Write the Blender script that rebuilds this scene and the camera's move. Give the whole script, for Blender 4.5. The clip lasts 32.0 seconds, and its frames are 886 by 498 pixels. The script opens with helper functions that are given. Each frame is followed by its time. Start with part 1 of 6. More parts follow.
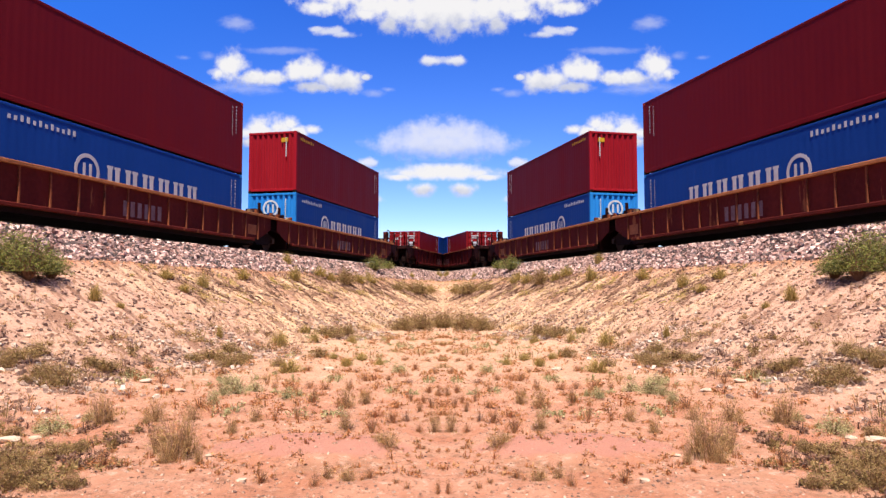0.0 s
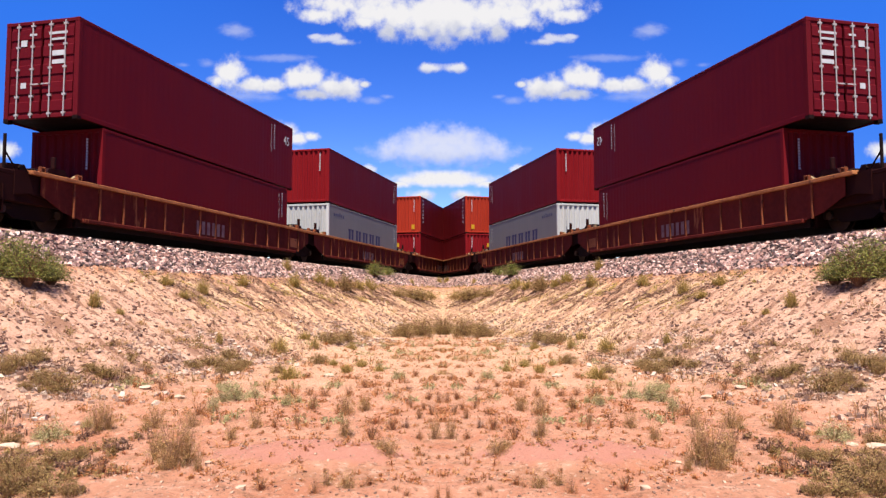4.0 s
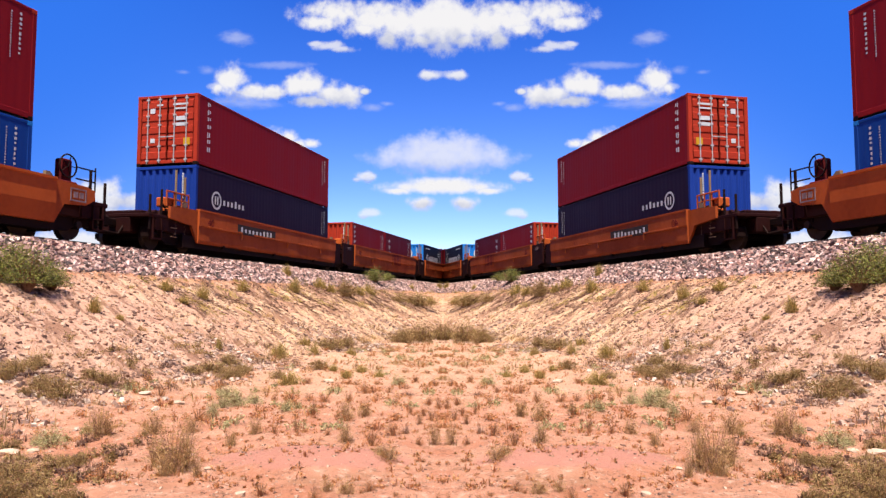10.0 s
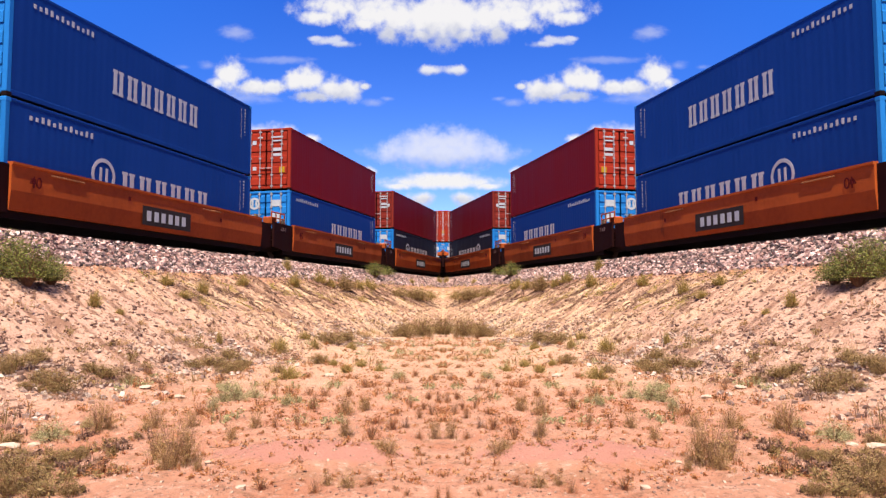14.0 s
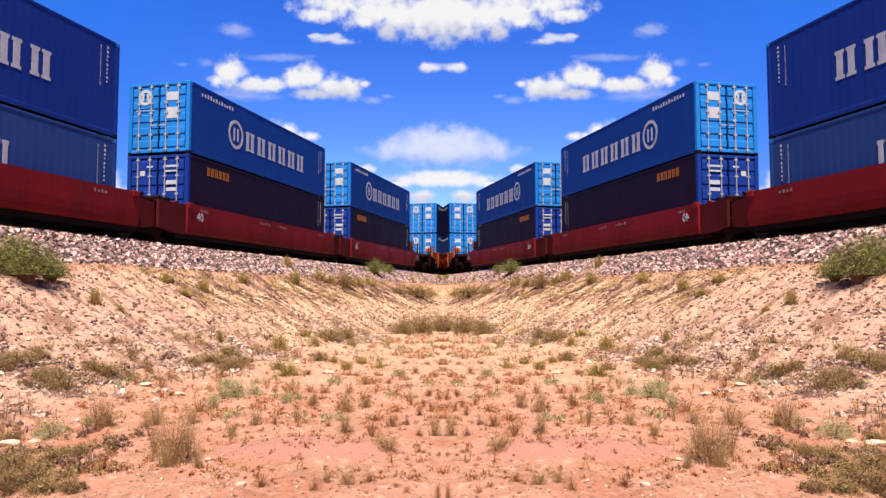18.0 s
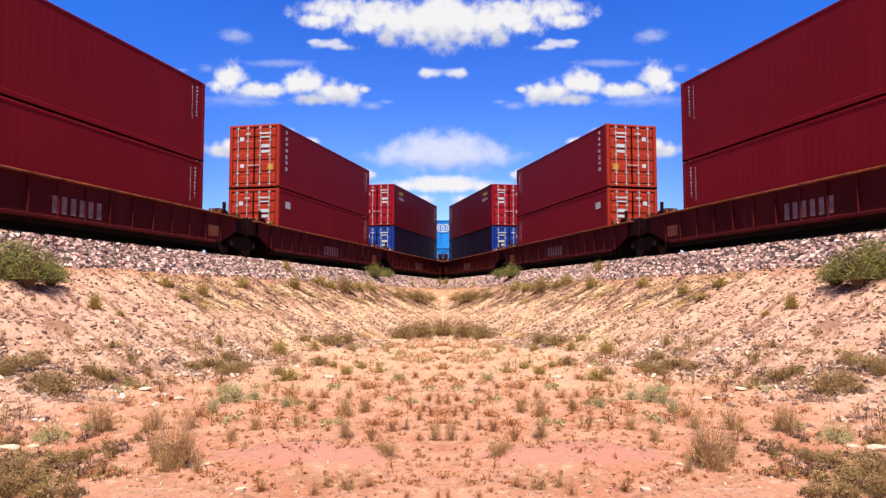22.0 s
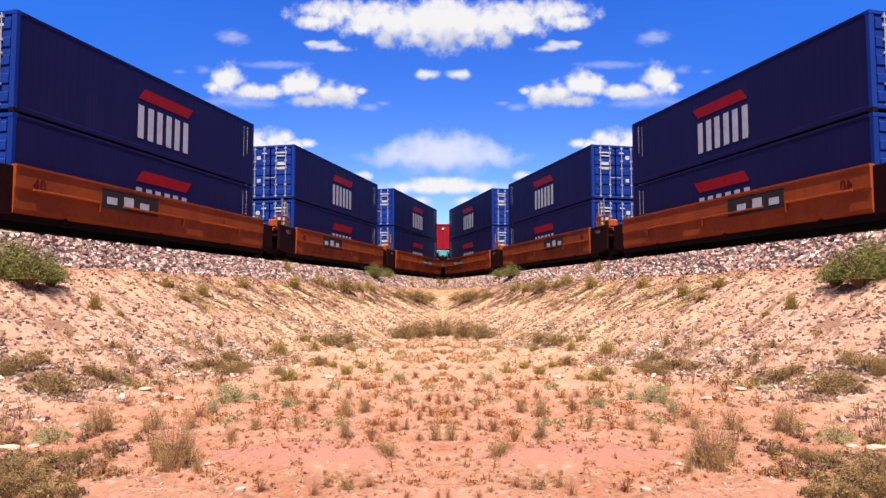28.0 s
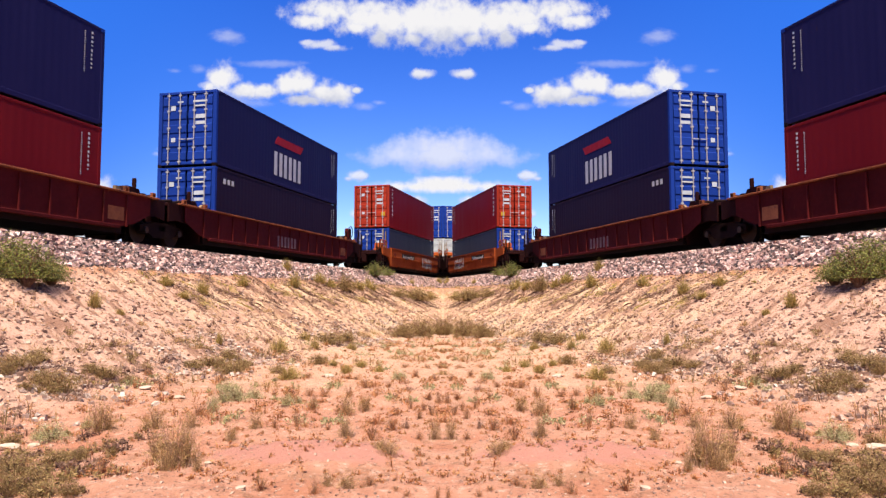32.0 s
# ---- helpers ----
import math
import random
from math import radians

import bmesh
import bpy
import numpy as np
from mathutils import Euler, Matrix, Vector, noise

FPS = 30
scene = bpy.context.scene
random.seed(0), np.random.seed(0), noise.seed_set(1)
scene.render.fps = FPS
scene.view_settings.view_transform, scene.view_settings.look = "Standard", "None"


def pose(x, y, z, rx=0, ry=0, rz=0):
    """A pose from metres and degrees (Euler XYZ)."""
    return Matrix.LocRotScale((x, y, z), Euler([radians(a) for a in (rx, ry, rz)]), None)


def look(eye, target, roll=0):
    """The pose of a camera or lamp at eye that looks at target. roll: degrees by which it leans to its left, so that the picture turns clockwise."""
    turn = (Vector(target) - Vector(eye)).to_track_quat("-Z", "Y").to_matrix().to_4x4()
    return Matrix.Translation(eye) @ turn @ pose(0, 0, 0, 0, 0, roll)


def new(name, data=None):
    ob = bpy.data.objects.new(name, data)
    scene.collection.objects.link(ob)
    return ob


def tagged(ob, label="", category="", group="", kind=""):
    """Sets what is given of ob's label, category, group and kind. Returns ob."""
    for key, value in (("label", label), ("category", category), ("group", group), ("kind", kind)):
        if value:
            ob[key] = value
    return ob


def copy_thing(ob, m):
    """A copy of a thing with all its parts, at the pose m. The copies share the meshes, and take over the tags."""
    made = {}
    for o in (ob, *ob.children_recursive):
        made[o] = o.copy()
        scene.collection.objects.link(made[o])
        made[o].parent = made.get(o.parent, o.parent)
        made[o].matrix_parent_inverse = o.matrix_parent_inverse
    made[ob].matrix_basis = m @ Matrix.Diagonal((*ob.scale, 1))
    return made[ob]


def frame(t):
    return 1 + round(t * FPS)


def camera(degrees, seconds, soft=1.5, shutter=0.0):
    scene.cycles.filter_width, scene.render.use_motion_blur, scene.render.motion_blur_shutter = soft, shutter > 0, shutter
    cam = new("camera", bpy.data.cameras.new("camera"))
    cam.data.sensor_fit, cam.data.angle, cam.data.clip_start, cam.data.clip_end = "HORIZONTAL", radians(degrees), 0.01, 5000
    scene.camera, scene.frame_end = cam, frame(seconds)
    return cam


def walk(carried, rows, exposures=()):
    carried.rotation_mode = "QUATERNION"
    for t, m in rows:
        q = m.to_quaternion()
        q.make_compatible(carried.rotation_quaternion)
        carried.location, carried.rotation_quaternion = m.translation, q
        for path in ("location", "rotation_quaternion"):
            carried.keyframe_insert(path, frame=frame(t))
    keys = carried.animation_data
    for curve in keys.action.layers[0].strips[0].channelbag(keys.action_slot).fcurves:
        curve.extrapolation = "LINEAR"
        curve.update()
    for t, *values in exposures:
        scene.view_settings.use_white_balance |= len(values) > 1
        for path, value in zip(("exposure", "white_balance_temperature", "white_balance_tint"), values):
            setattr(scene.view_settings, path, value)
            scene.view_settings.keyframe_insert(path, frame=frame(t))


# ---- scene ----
# The eye stands 1.5 m over the ditch, square between two mirror-image tracks; only its tilt wavers.
EYE = 1.5
TILT = 3.86
F = 1275.5
EXPOSURE = 1.47
SWAY = ((0, -11), (0.5, -10), (1, -8), (1.5, -6), (2.5, -6), (3, -6), (3.5, -3), (5.5, 3), (6, 3), (6.5, 0), (7, -3), (7.5, -3),
        (8, 1), (8.5, 4), (9, 9), (9.5, 10), (10, 10), (10.5, 7), (11, 6), (12, 3), (13, 1), (14, 0), (14.5, -5),
        (16.5, -8), (17, -6), (18, -5), (19, -6), (19.5, -6), (20, -3), (20.5, 0), (21, 3), (22, 3), (22.5, 1), (23, 4),
        (24, 9), (25, 7), (25.5, 9), (27.5, 6), (28, 3), (28.5, 0), (29, -2), (30, 0), (31, 0), (32, 1))
cam = camera(2 * math.degrees(math.atan(784 / F)), 32.0, soft=1.4)
walk(cam, [(t, pose(0, 0, EYE, 90 + TILT + math.degrees(math.atan(d / F)))) for t, d in SWAY],
     exposures=[(0, EXPOSURE), (3.5, EXPOSURE), (5.5, EXPOSURE - 0.2), (7.5, EXPOSURE - 0.2), (9.0, EXPOSURE), (32, EXPOSURE)])

# ---- world, sun, exposure ----
SUN_ELEVATION = 68
scene.view_settings.exposure = EXPOSURE
sun = new("sun", bpy.data.lights.new("sun", "SUN"))
sun.data.energy, sun.data.angle, sun.data.color = 5.0, radians(0.5), (1.0, 0.94, 0.84)
sun.matrix_world = look((0, -40 * math.cos(radians(SUN_ELEVATION)), 40 * math.sin(radians(SUN_ELEVATION))), (0, 0, 0))


class Nodes:
    """Short hand for node trees."""

    def __init__(self, tree):
        self.tree = tree
        tree.nodes.clear()

    def add(self, kind, **values):
        node = self.tree.nodes.new(kind)
        for key, value in values.items():
            setattr(node, key, value)
        return node

    def link(self, a, b):
        self.tree.links.new(a, b)

    def put(self, socket, value):
        if isinstance(value, bpy.types.NodeSocket):
            self.link(value, socket)
        else:
            socket.default_value = value

    def math(self, op, a, b=0.0, c=0.0, clamp=False):
        node = self.add("ShaderNodeMath", operation=op, use_clamp=clamp)
        for socket, value in zip(node.inputs, (a, b, c)):
            self.put(socket, value)
        return node.outputs[0]

    def vec(self, op, a, b=(0, 0, 0)):
        node = self.add("ShaderNodeVectorMath", operation=op)
        self.put(node.inputs[0], a)
        self.put(node.inputs[1], b)
        return node.outputs["Value"] if op in ("LENGTH", "DOT_PRODUCT") else node.outputs[0]

    def xyz(self, x, y, z=0.0):
        node = self.add("ShaderNodeCombineXYZ")
        for socket, value in zip(node.inputs, (x, y, z)):
            self.put(socket, value)
        return node.outputs[0]

    def noise(self, vector, scale, detail=4.0, rough=0.55, distortion=0.0):
        node = self.add("ShaderNodeTexNoise")
        self.put(node.inputs["Vector"], vector)
        node.inputs["Scale"].default_value, node.inputs["Detail"].default_value = scale, detail
        node.inputs["Roughness"].default_value, node.inputs["Distortion"].default_value = rough, distortion
        return node.outputs["Fac"]

    def ramp(self, value, low, high, a=0.0, b=1.0):
        node = self.add("ShaderNodeMapRange", interpolation_type="SMOOTHSTEP")
        self.put(node.inputs["Value"], value)
        for key, v in zip(("From Min", "From Max", "To Min", "To Max"), (low, high, a, b)):
            self.put(node.inputs[key], v)
        return node.outputs[0]

    def mix(self, fac, a, b, blend="MIX"):
        node = self.add("ShaderNodeMix", data_type="RGBA", blend_type=blend)
        self.put(node.inputs["Factor"], fac)
        for socket, value in ((node.inputs[6], a), (node.inputs[7], b)):
            self.put(socket, (*value, 1) if isinstance(value, tuple) and len(value) == 3 else value)
        return node.outputs[2]


world = bpy.data.worlds.new("desert_sky")
scene.world = world
world.use_nodes = True
N = Nodes(world.node_tree)
sky = N.add("ShaderNodeTexSky", sky_type="NISHITA", sun_disc=False, sun_elevation=radians(SUN_ELEVATION), sun_rotation=radians(180),
            altitude=900.0, air_density=1.0, dust_density=0.3, ozone_density=3.0)
tint = N.add("ShaderNodeHueSaturation")
tint.inputs["Hue"].default_value, tint.inputs["Saturation"].default_value, tint.inputs["Value"].default_value = 0.527, 1.40, 0.078
N.link(sky.outputs[0], tint.inputs["Color"])
way = N.add("ShaderNodeTexCoord").outputs["Generated"]
parts_of = N.add("ShaderNodeSeparateXYZ")
N.link(way, parts_of.inputs[0])
# the clear sky deepens away from the bearing of the ditch
bearing = N.math("DIVIDE", N.math("ABSOLUTE", parts_of.outputs[0]), N.math("MAXIMUM", N.math("ABSOLUTE", parts_of.outputs[1]), 0.05))
back = N.add("ShaderNodeBackground")
clear = N.mix(N.ramp(bearing, 0.12, 0.62, 0.0, 0.78), tint.outputs[0], (0.0115, 0.071, 0.325))
N.link(N.mix(N.ramp(parts_of.outputs[2], 0.10, 0.01, 0.0, 0.9), clear, (0.34, 0.35, 0.375)), back.inputs[0])
N.link(back.outputs[0], N.add("ShaderNodeOutputWorld").inputs[0])

# ---- materials ----


def material(name, colour, second=None, grain=6.0, amount=0.5, rough=0.6, metal=0.0, bump=0.1, bump_scale=40.0, spots=None, spot_size=3.0,
             spot_level=0.62, vary=0.0, streak=False, gloss=0.06):
    """A worn surface: two tones at two scales, spots with their own outline, and fine relief."""
    m = bpy.data.materials.new(name)
    m.use_nodes = True
    n = Nodes(m.node_tree)
    shader = n.add("ShaderNodeBsdfPrincipled")
    n.link(shader.outputs[0], n.add("ShaderNodeOutputMaterial").inputs[0])
    where = n.add("ShaderNodeTexCoord").outputs["Object"]
    rand = n.add("ShaderNodeObjectInfo").outputs["Random"]
    where = n.vec("ADD", where, n.xyz(n.math("MULTIPLY", rand, 37.0), n.math("MULTIPLY", rand, 91.0), 0.0))
    long = n.vec("MULTIPLY", where, (1.0, 1.0, 0.18)) if streak else where
    second = second or tuple(c * 0.7 for c in colour)
    tone = n.math("ADD", n.math("MULTIPLY", n.noise(long, grain), 0.65), n.math("MULTIPLY", n.noise(where, grain * 9), 0.35))
    base = n.mix(n.math("MULTIPLY", n.ramp(tone, 0.35, 0.68), amount), colour, second)
    if spots:
        base = n.mix(n.ramp(n.noise(long, spot_size, 8.0, 0.65), spot_level, spot_level + 0.06, 0.0, 0.8), base, spots)
    if vary:
        hsv = n.add("ShaderNodeHueSaturation")
        n.link(n.math("ADD", 1.0 - vary, n.math("MULTIPLY", rand, 2 * vary)), hsv.inputs["Value"])
        n.link(base, hsv.inputs["Color"])
        base = hsv.outputs[0]
    n.link(base, shader.inputs["Base Color"])
    n.put(shader.inputs["Roughness"], n.ramp(tone, 0.2, 0.8, rough - 0.1, min(rough + 0.12, 1.0)))
    shader.inputs["Metallic"].default_value = metal
    shader.inputs["Specular IOR Level"].default_value = gloss
    relief = n.add("ShaderNodeBump")
    relief.inputs["Strength"].default_value, relief.inputs["Distance"].default_value = bump, 0.02
    n.link(n.noise(where, bump_scale, 4.0), relief.inputs["Height"])
    n.link(relief.outputs[0], shader.inputs["Normal"])
    return m


def paint(name, colour, fade=None, rust=(0.055, 0.022, 0.014), level=0.72, rough=0.6):
    return material(name, colour, fade or tuple(min(1, c * 1.22 + 0.002) for c in colour), 1.3, 0.6, rough, 0.0, 0.05, 30.0, rust, 2.4, level, 0.07, True)


# container ends use brighter versions of the flank paint, as if in sun
PAINT = {
    "maroon": paint("maroon_paint", (0.080, 0.0030, 0.0062)),
    "dark_red": paint("dark_red_paint", (0.100, 0.0040, 0.0062)),
    "red": paint("red_paint", (0.140, 0.0046, 0.0066)),
    "sunlit_red": paint("sunlit_red_paint", (0.2375, 0.0209, 0.0088)),
    "brick": paint("brick_red_paint", (0.150, 0.0175, 0.0110)),
    "crimson": paint("sunlit_crimson_paint", (0.1860, 0.0044, 0.0091)),
    "blue": paint("blue_paint", (0.0044, 0.0320, 0.160)),
    "sunlit_blue": paint("sunlit_blue_paint", (0.0130, 0.1346, 0.3715)),
    "faded_blue": paint("faded_blue_paint", (0.015, 0.042, 0.140)),
    "navy": paint("navy_paint", (0.0098, 0.0084, 0.043)),
    "royal": paint("royal_blue_paint", (0.0070, 0.0253, 0.1552)),
    "black_blue": paint("black_blue_paint", (0.0115, 0.0053, 0.0161)),
    "charcoal": paint("charcoal_paint", (0.0125, 0.0140, 0.0240)),
    "white": paint("sunlit_white_paint", (0.330, 0.325, 0.310)),
    "pale_grey": paint("pale_grey_paint", (0.130, 0.126, 0.126)),
    "aqua": paint("sunlit_teal_paint", (0.105, 0.300, 0.300)),
    "mint": paint("sunlit_green_paint", (0.026, 0.235, 0.150)),
    "grey": paint("grey_paint", (0.060, 0.060, 0.062)),
    "slate": paint("slate_paint", (0.027, 0.034, 0.056)),
    "teal": paint("teal_paint", (0.052, 0.110, 0.130)),
    "green": paint("green_paint", (0.009, 0.055, 0.042)),
}
RUSTED = material("rusted_brown_steel", (0.1056, 0.0145, 0.0092), (0.0484, 0.0092, 0.0069), 0.9, 0.8, 0.75, 0.0, 0.2, 30.0, (0.26, 0.095, 0.035), 1.6, 0.60, 0.12, True)
MAROON_STEEL = material("maroon_steel", (0.0725, 0.0067, 0.0061), (0.0406, 0.0052, 0.0046), 0.9, 0.8, 0.7, 0.0, 0.2, 30.0, (0.19, 0.06, 0.03), 1.6, 0.64, 0.12, True)
# the two chord rusts are painted bright, to show their edges as sunlit
CHORD = material("sunlit_rust", (0.330, 0.130, 0.050), (0.190, 0.066, 0.029), 1.6, 0.9, 0.8, 0.0, 0.2, 40.0, (0.07, 0.03, 0.02), 2.2, 0.6, 0.1)
RUST_EDGE = material("rusty_edge", (0.2001, 0.0605, 0.0244), (0.0842, 0.0234, 0.0121), 1.6, 0.9, 0.8, 0.0, 0.2, 40.0, (0.05, 0.02, 0.014), 2.2, 0.56, 0.1)
ORANGE = material("orange_brown_paint", (0.2635, 0.0526, 0.0113), (0.1807, 0.0344, 0.0095), 0.8, 0.8, 0.65, 0.0, 0.08, 30.0, (0.10, 0.035, 0.02), 1.1, 0.66, 0.08, True)
BRIGHT = material("bright_orange_paint", (0.3304, 0.0651, 0.0128), (0.2313, 0.0433, 0.0108), 0.8, 0.8, 0.6, 0.0, 0.08, 30.0, (0.07, 0.022, 0.012), 1.1, 0.68, 0.08, True)
RED_STEEL = material("crimson_car_paint", (0.1548, 0.0083, 0.0094), (0.0952, 0.0062, 0.0073), 0.8, 0.8, 0.5, 0.0, 0.08, 30.0, (0.07, 0.02, 0.018), 1.2, 0.66, 0.05, True)
DARK = material("greasy_dark_steel", (0.0090, 0.0036, 0.0030), (0.0170, 0.0080, 0.0058), 2.0, 0.8, 0.7, 0.3, 0.25, 30.0)
WHEEL = material("wheel_steel", (0.03802, 0.02138, 0.01521), (0.06653, 0.04752, 0.03802), 3.0, 0.8, 0.45, 0.7, 0.1, 30.0)
STEEL = material("galvanised_steel", (0.34, 0.31, 0.30), (0.25, 0.21, 0.20), 5.0, 0.7, 0.5, 0.1, 0.05, 30.0)
LETTER = material("white_lettering", (0.4039, 0.4039, 0.4039), (0.2805, 0.2805, 0.2805), 4.0, 0.6, 0.6, 0.0, 0.02)
YELLOW = material("yellow_sticker", (0.3564, 0.1996, 0.01426), None, 4.0, 0.4, 0.5, 0.0, 0.02)
ORANGE_LETTER = material("orange_lettering", (0.3326, 0.1045, 0.01426), None, 4.0, 0.4, 0.5, 0.0, 0.02)
RED_MARK = material("red_marking", (0.2376, 0.007128, 0.009504), None, 4.0, 0.4, 0.5, 0.0, 0.02)
RED_LETTER = material("dull_red_lettering", (0.09504, 0.008554, 0.006653), None, 4.0, 0.5, 0.6, 0.0, 0.02)
NAVY_LETTER = material("navy_lettering", (0.035, 0.035, 0.09), None, 4.0, 0.4, 0.6, 0.0, 0.02)
PLATE = material("black_plate", (0.03, 0.022, 0.02), None, 4.0, 0.4, 0.7, 0.0, 0.02)
PALE = material("weathered_pale_lettering", (0.2100, 0.1470, 0.1400), (0.1200, 0.0630, 0.0595), 5.0, 0.8, 0.7, 0.0, 0.02)
# brown taken down to near-black, holding the shade between wagons in its colour
DEEP = material("shaded_brown_steel", (0.012, 0.0020, 0.0016), (0.020, 0.0042, 0.0032), 1.4, 0.8, 0.7, 0.0, 0.15)
TAN = material("tan_painted_steel", (0.20, 0.135, 0.075), (0.13, 0.075, 0.042), 3.0, 0.8, 0.7, 0.0, 0.1)

# ---- helpers of this scene ----
MESHES = {}


def box(bm, x0, x1, y0, y1, z0, z1, bevel=0.0):
    vs = [bm.verts.new((x, y, z)) for x in (x0, x1) for y in (y0, y1) for z in (z0, z1)]
    faces = [bm.faces.new([vs[i] for i in f]) for f in ((0, 1, 3, 2), (4, 6, 7, 5), (0, 4, 5, 1), (2, 3, 7, 6), (0, 2, 6, 4), (1, 5, 7, 3))]
    if bevel:
        bmesh.ops.bevel(bm, geom=list({e for f in faces for e in f.edges}), offset=bevel, segments=1, affect="EDGES")


def tube(bm, a, b, r, sides=8, cap=True):
    a, b = Vector(a), Vector(b)
    turn = (b - a).to_track_quat("Z", "Y").to_matrix().to_4x4()
    bmesh.ops.create_cone(bm, cap_ends=cap, segments=sides, radius1=r, radius2=r, depth=(b - a).length, matrix=Matrix.Translation((a + b) / 2) @ turn)


def prism(bm, outline, y0, y1):
    """An outline in x and z, swept along y."""
    a = [bm.verts.new((x, y0, z)) for x, z in outline]
    b = [bm.verts.new((x, y1, z)) for x, z in outline]
    k = len(outline)
    for i in range(k):
        bm.faces.new((a[i], a[(i + 1) % k], b[(i + 1) % k], b[i]))
    bm.faces.new(a[::-1])
    bm.faces.new(b)


def sheet_x(bm, outline, x0, x1):
    """An outline in y and z, given thickness along x."""
    a = [bm.verts.new((x0, y, z)) for y, z in outline]
    b = [bm.verts.new((x1, y, z)) for y, z in outline]
    k = len(outline)
    for i in range(k):
        bm.faces.new((a[i], a[(i + 1) % k], b[(i + 1) % k], b[i]))
    bm.faces.new(a[::-1])
    bm.faces.new(b)


def mesh_of(key, mat, build):
    """One mesh for each key and material, made once."""
    k = (key, mat.name)
    if k not in MESHES:
        bm = bmesh.new()
        build(bm)
        bmesh.ops.recalc_face_normals(bm, faces=bm.faces)
        me = bpy.data.meshes.new(str(key[0]) if isinstance(key, tuple) else key)
        bm.to_mesh(me)
        bm.free()
        me.materials.append(mat)
        MESHES[k] = me
    return MESHES[k]


def part(name, key, build, mat, parent, label="", at=(0, 0, 0)):
    ob = new(name, mesh_of(key, mat, build))
    ob.parent = parent
    ob.location = at
    if label:
        ob["label"] = label
    if name in ("lettering", "stencil", "small_stencil", "graffiti"):
        ob["kind"] = "stuff"
    return ob


def empty(name):
    ob = new(name)
    ob.empty_display_size = 0.3
    return ob


def text_mesh(text, size):
    cu = bpy.data.curves.new("figures", "FONT")
    cu.body, cu.size, cu.extrude, cu.align_x, cu.align_y = text, size, 0.003, "CENTER", "CENTER"
    cu.resolution_u = 3
    ob = bpy.data.objects.new("figures", cu)
    scene.collection.objects.link(ob)
    bpy.context.view_layer.update()
    me = bpy.data.meshes.new_from_object(ob.evaluated_get(bpy.context.evaluated_depsgraph_get()))
    bpy.data.objects.remove(ob)
    me.transform(Matrix(((0, 0, 1, 0), (1, 0, 0, 0), (0, 1, 0, 0), (0, 0, 0, 1))))
    return me


def figures(text, size, mat, parent, x, y, z):
    """Readable figures on the side that faces the ditch."""
    k = ("painted_number" + text + str(size), mat.name)
    if k not in MESHES:
        MESHES[k] = text_mesh(text, size)
        MESHES[k].materials.clear()
        MESHES[k].materials.append(mat)
    ob = new("painted_number", MESHES[k])
    ob.parent, ob.location = parent, (x, y, z)
    ob["label"] = "painted figures"
    return ob


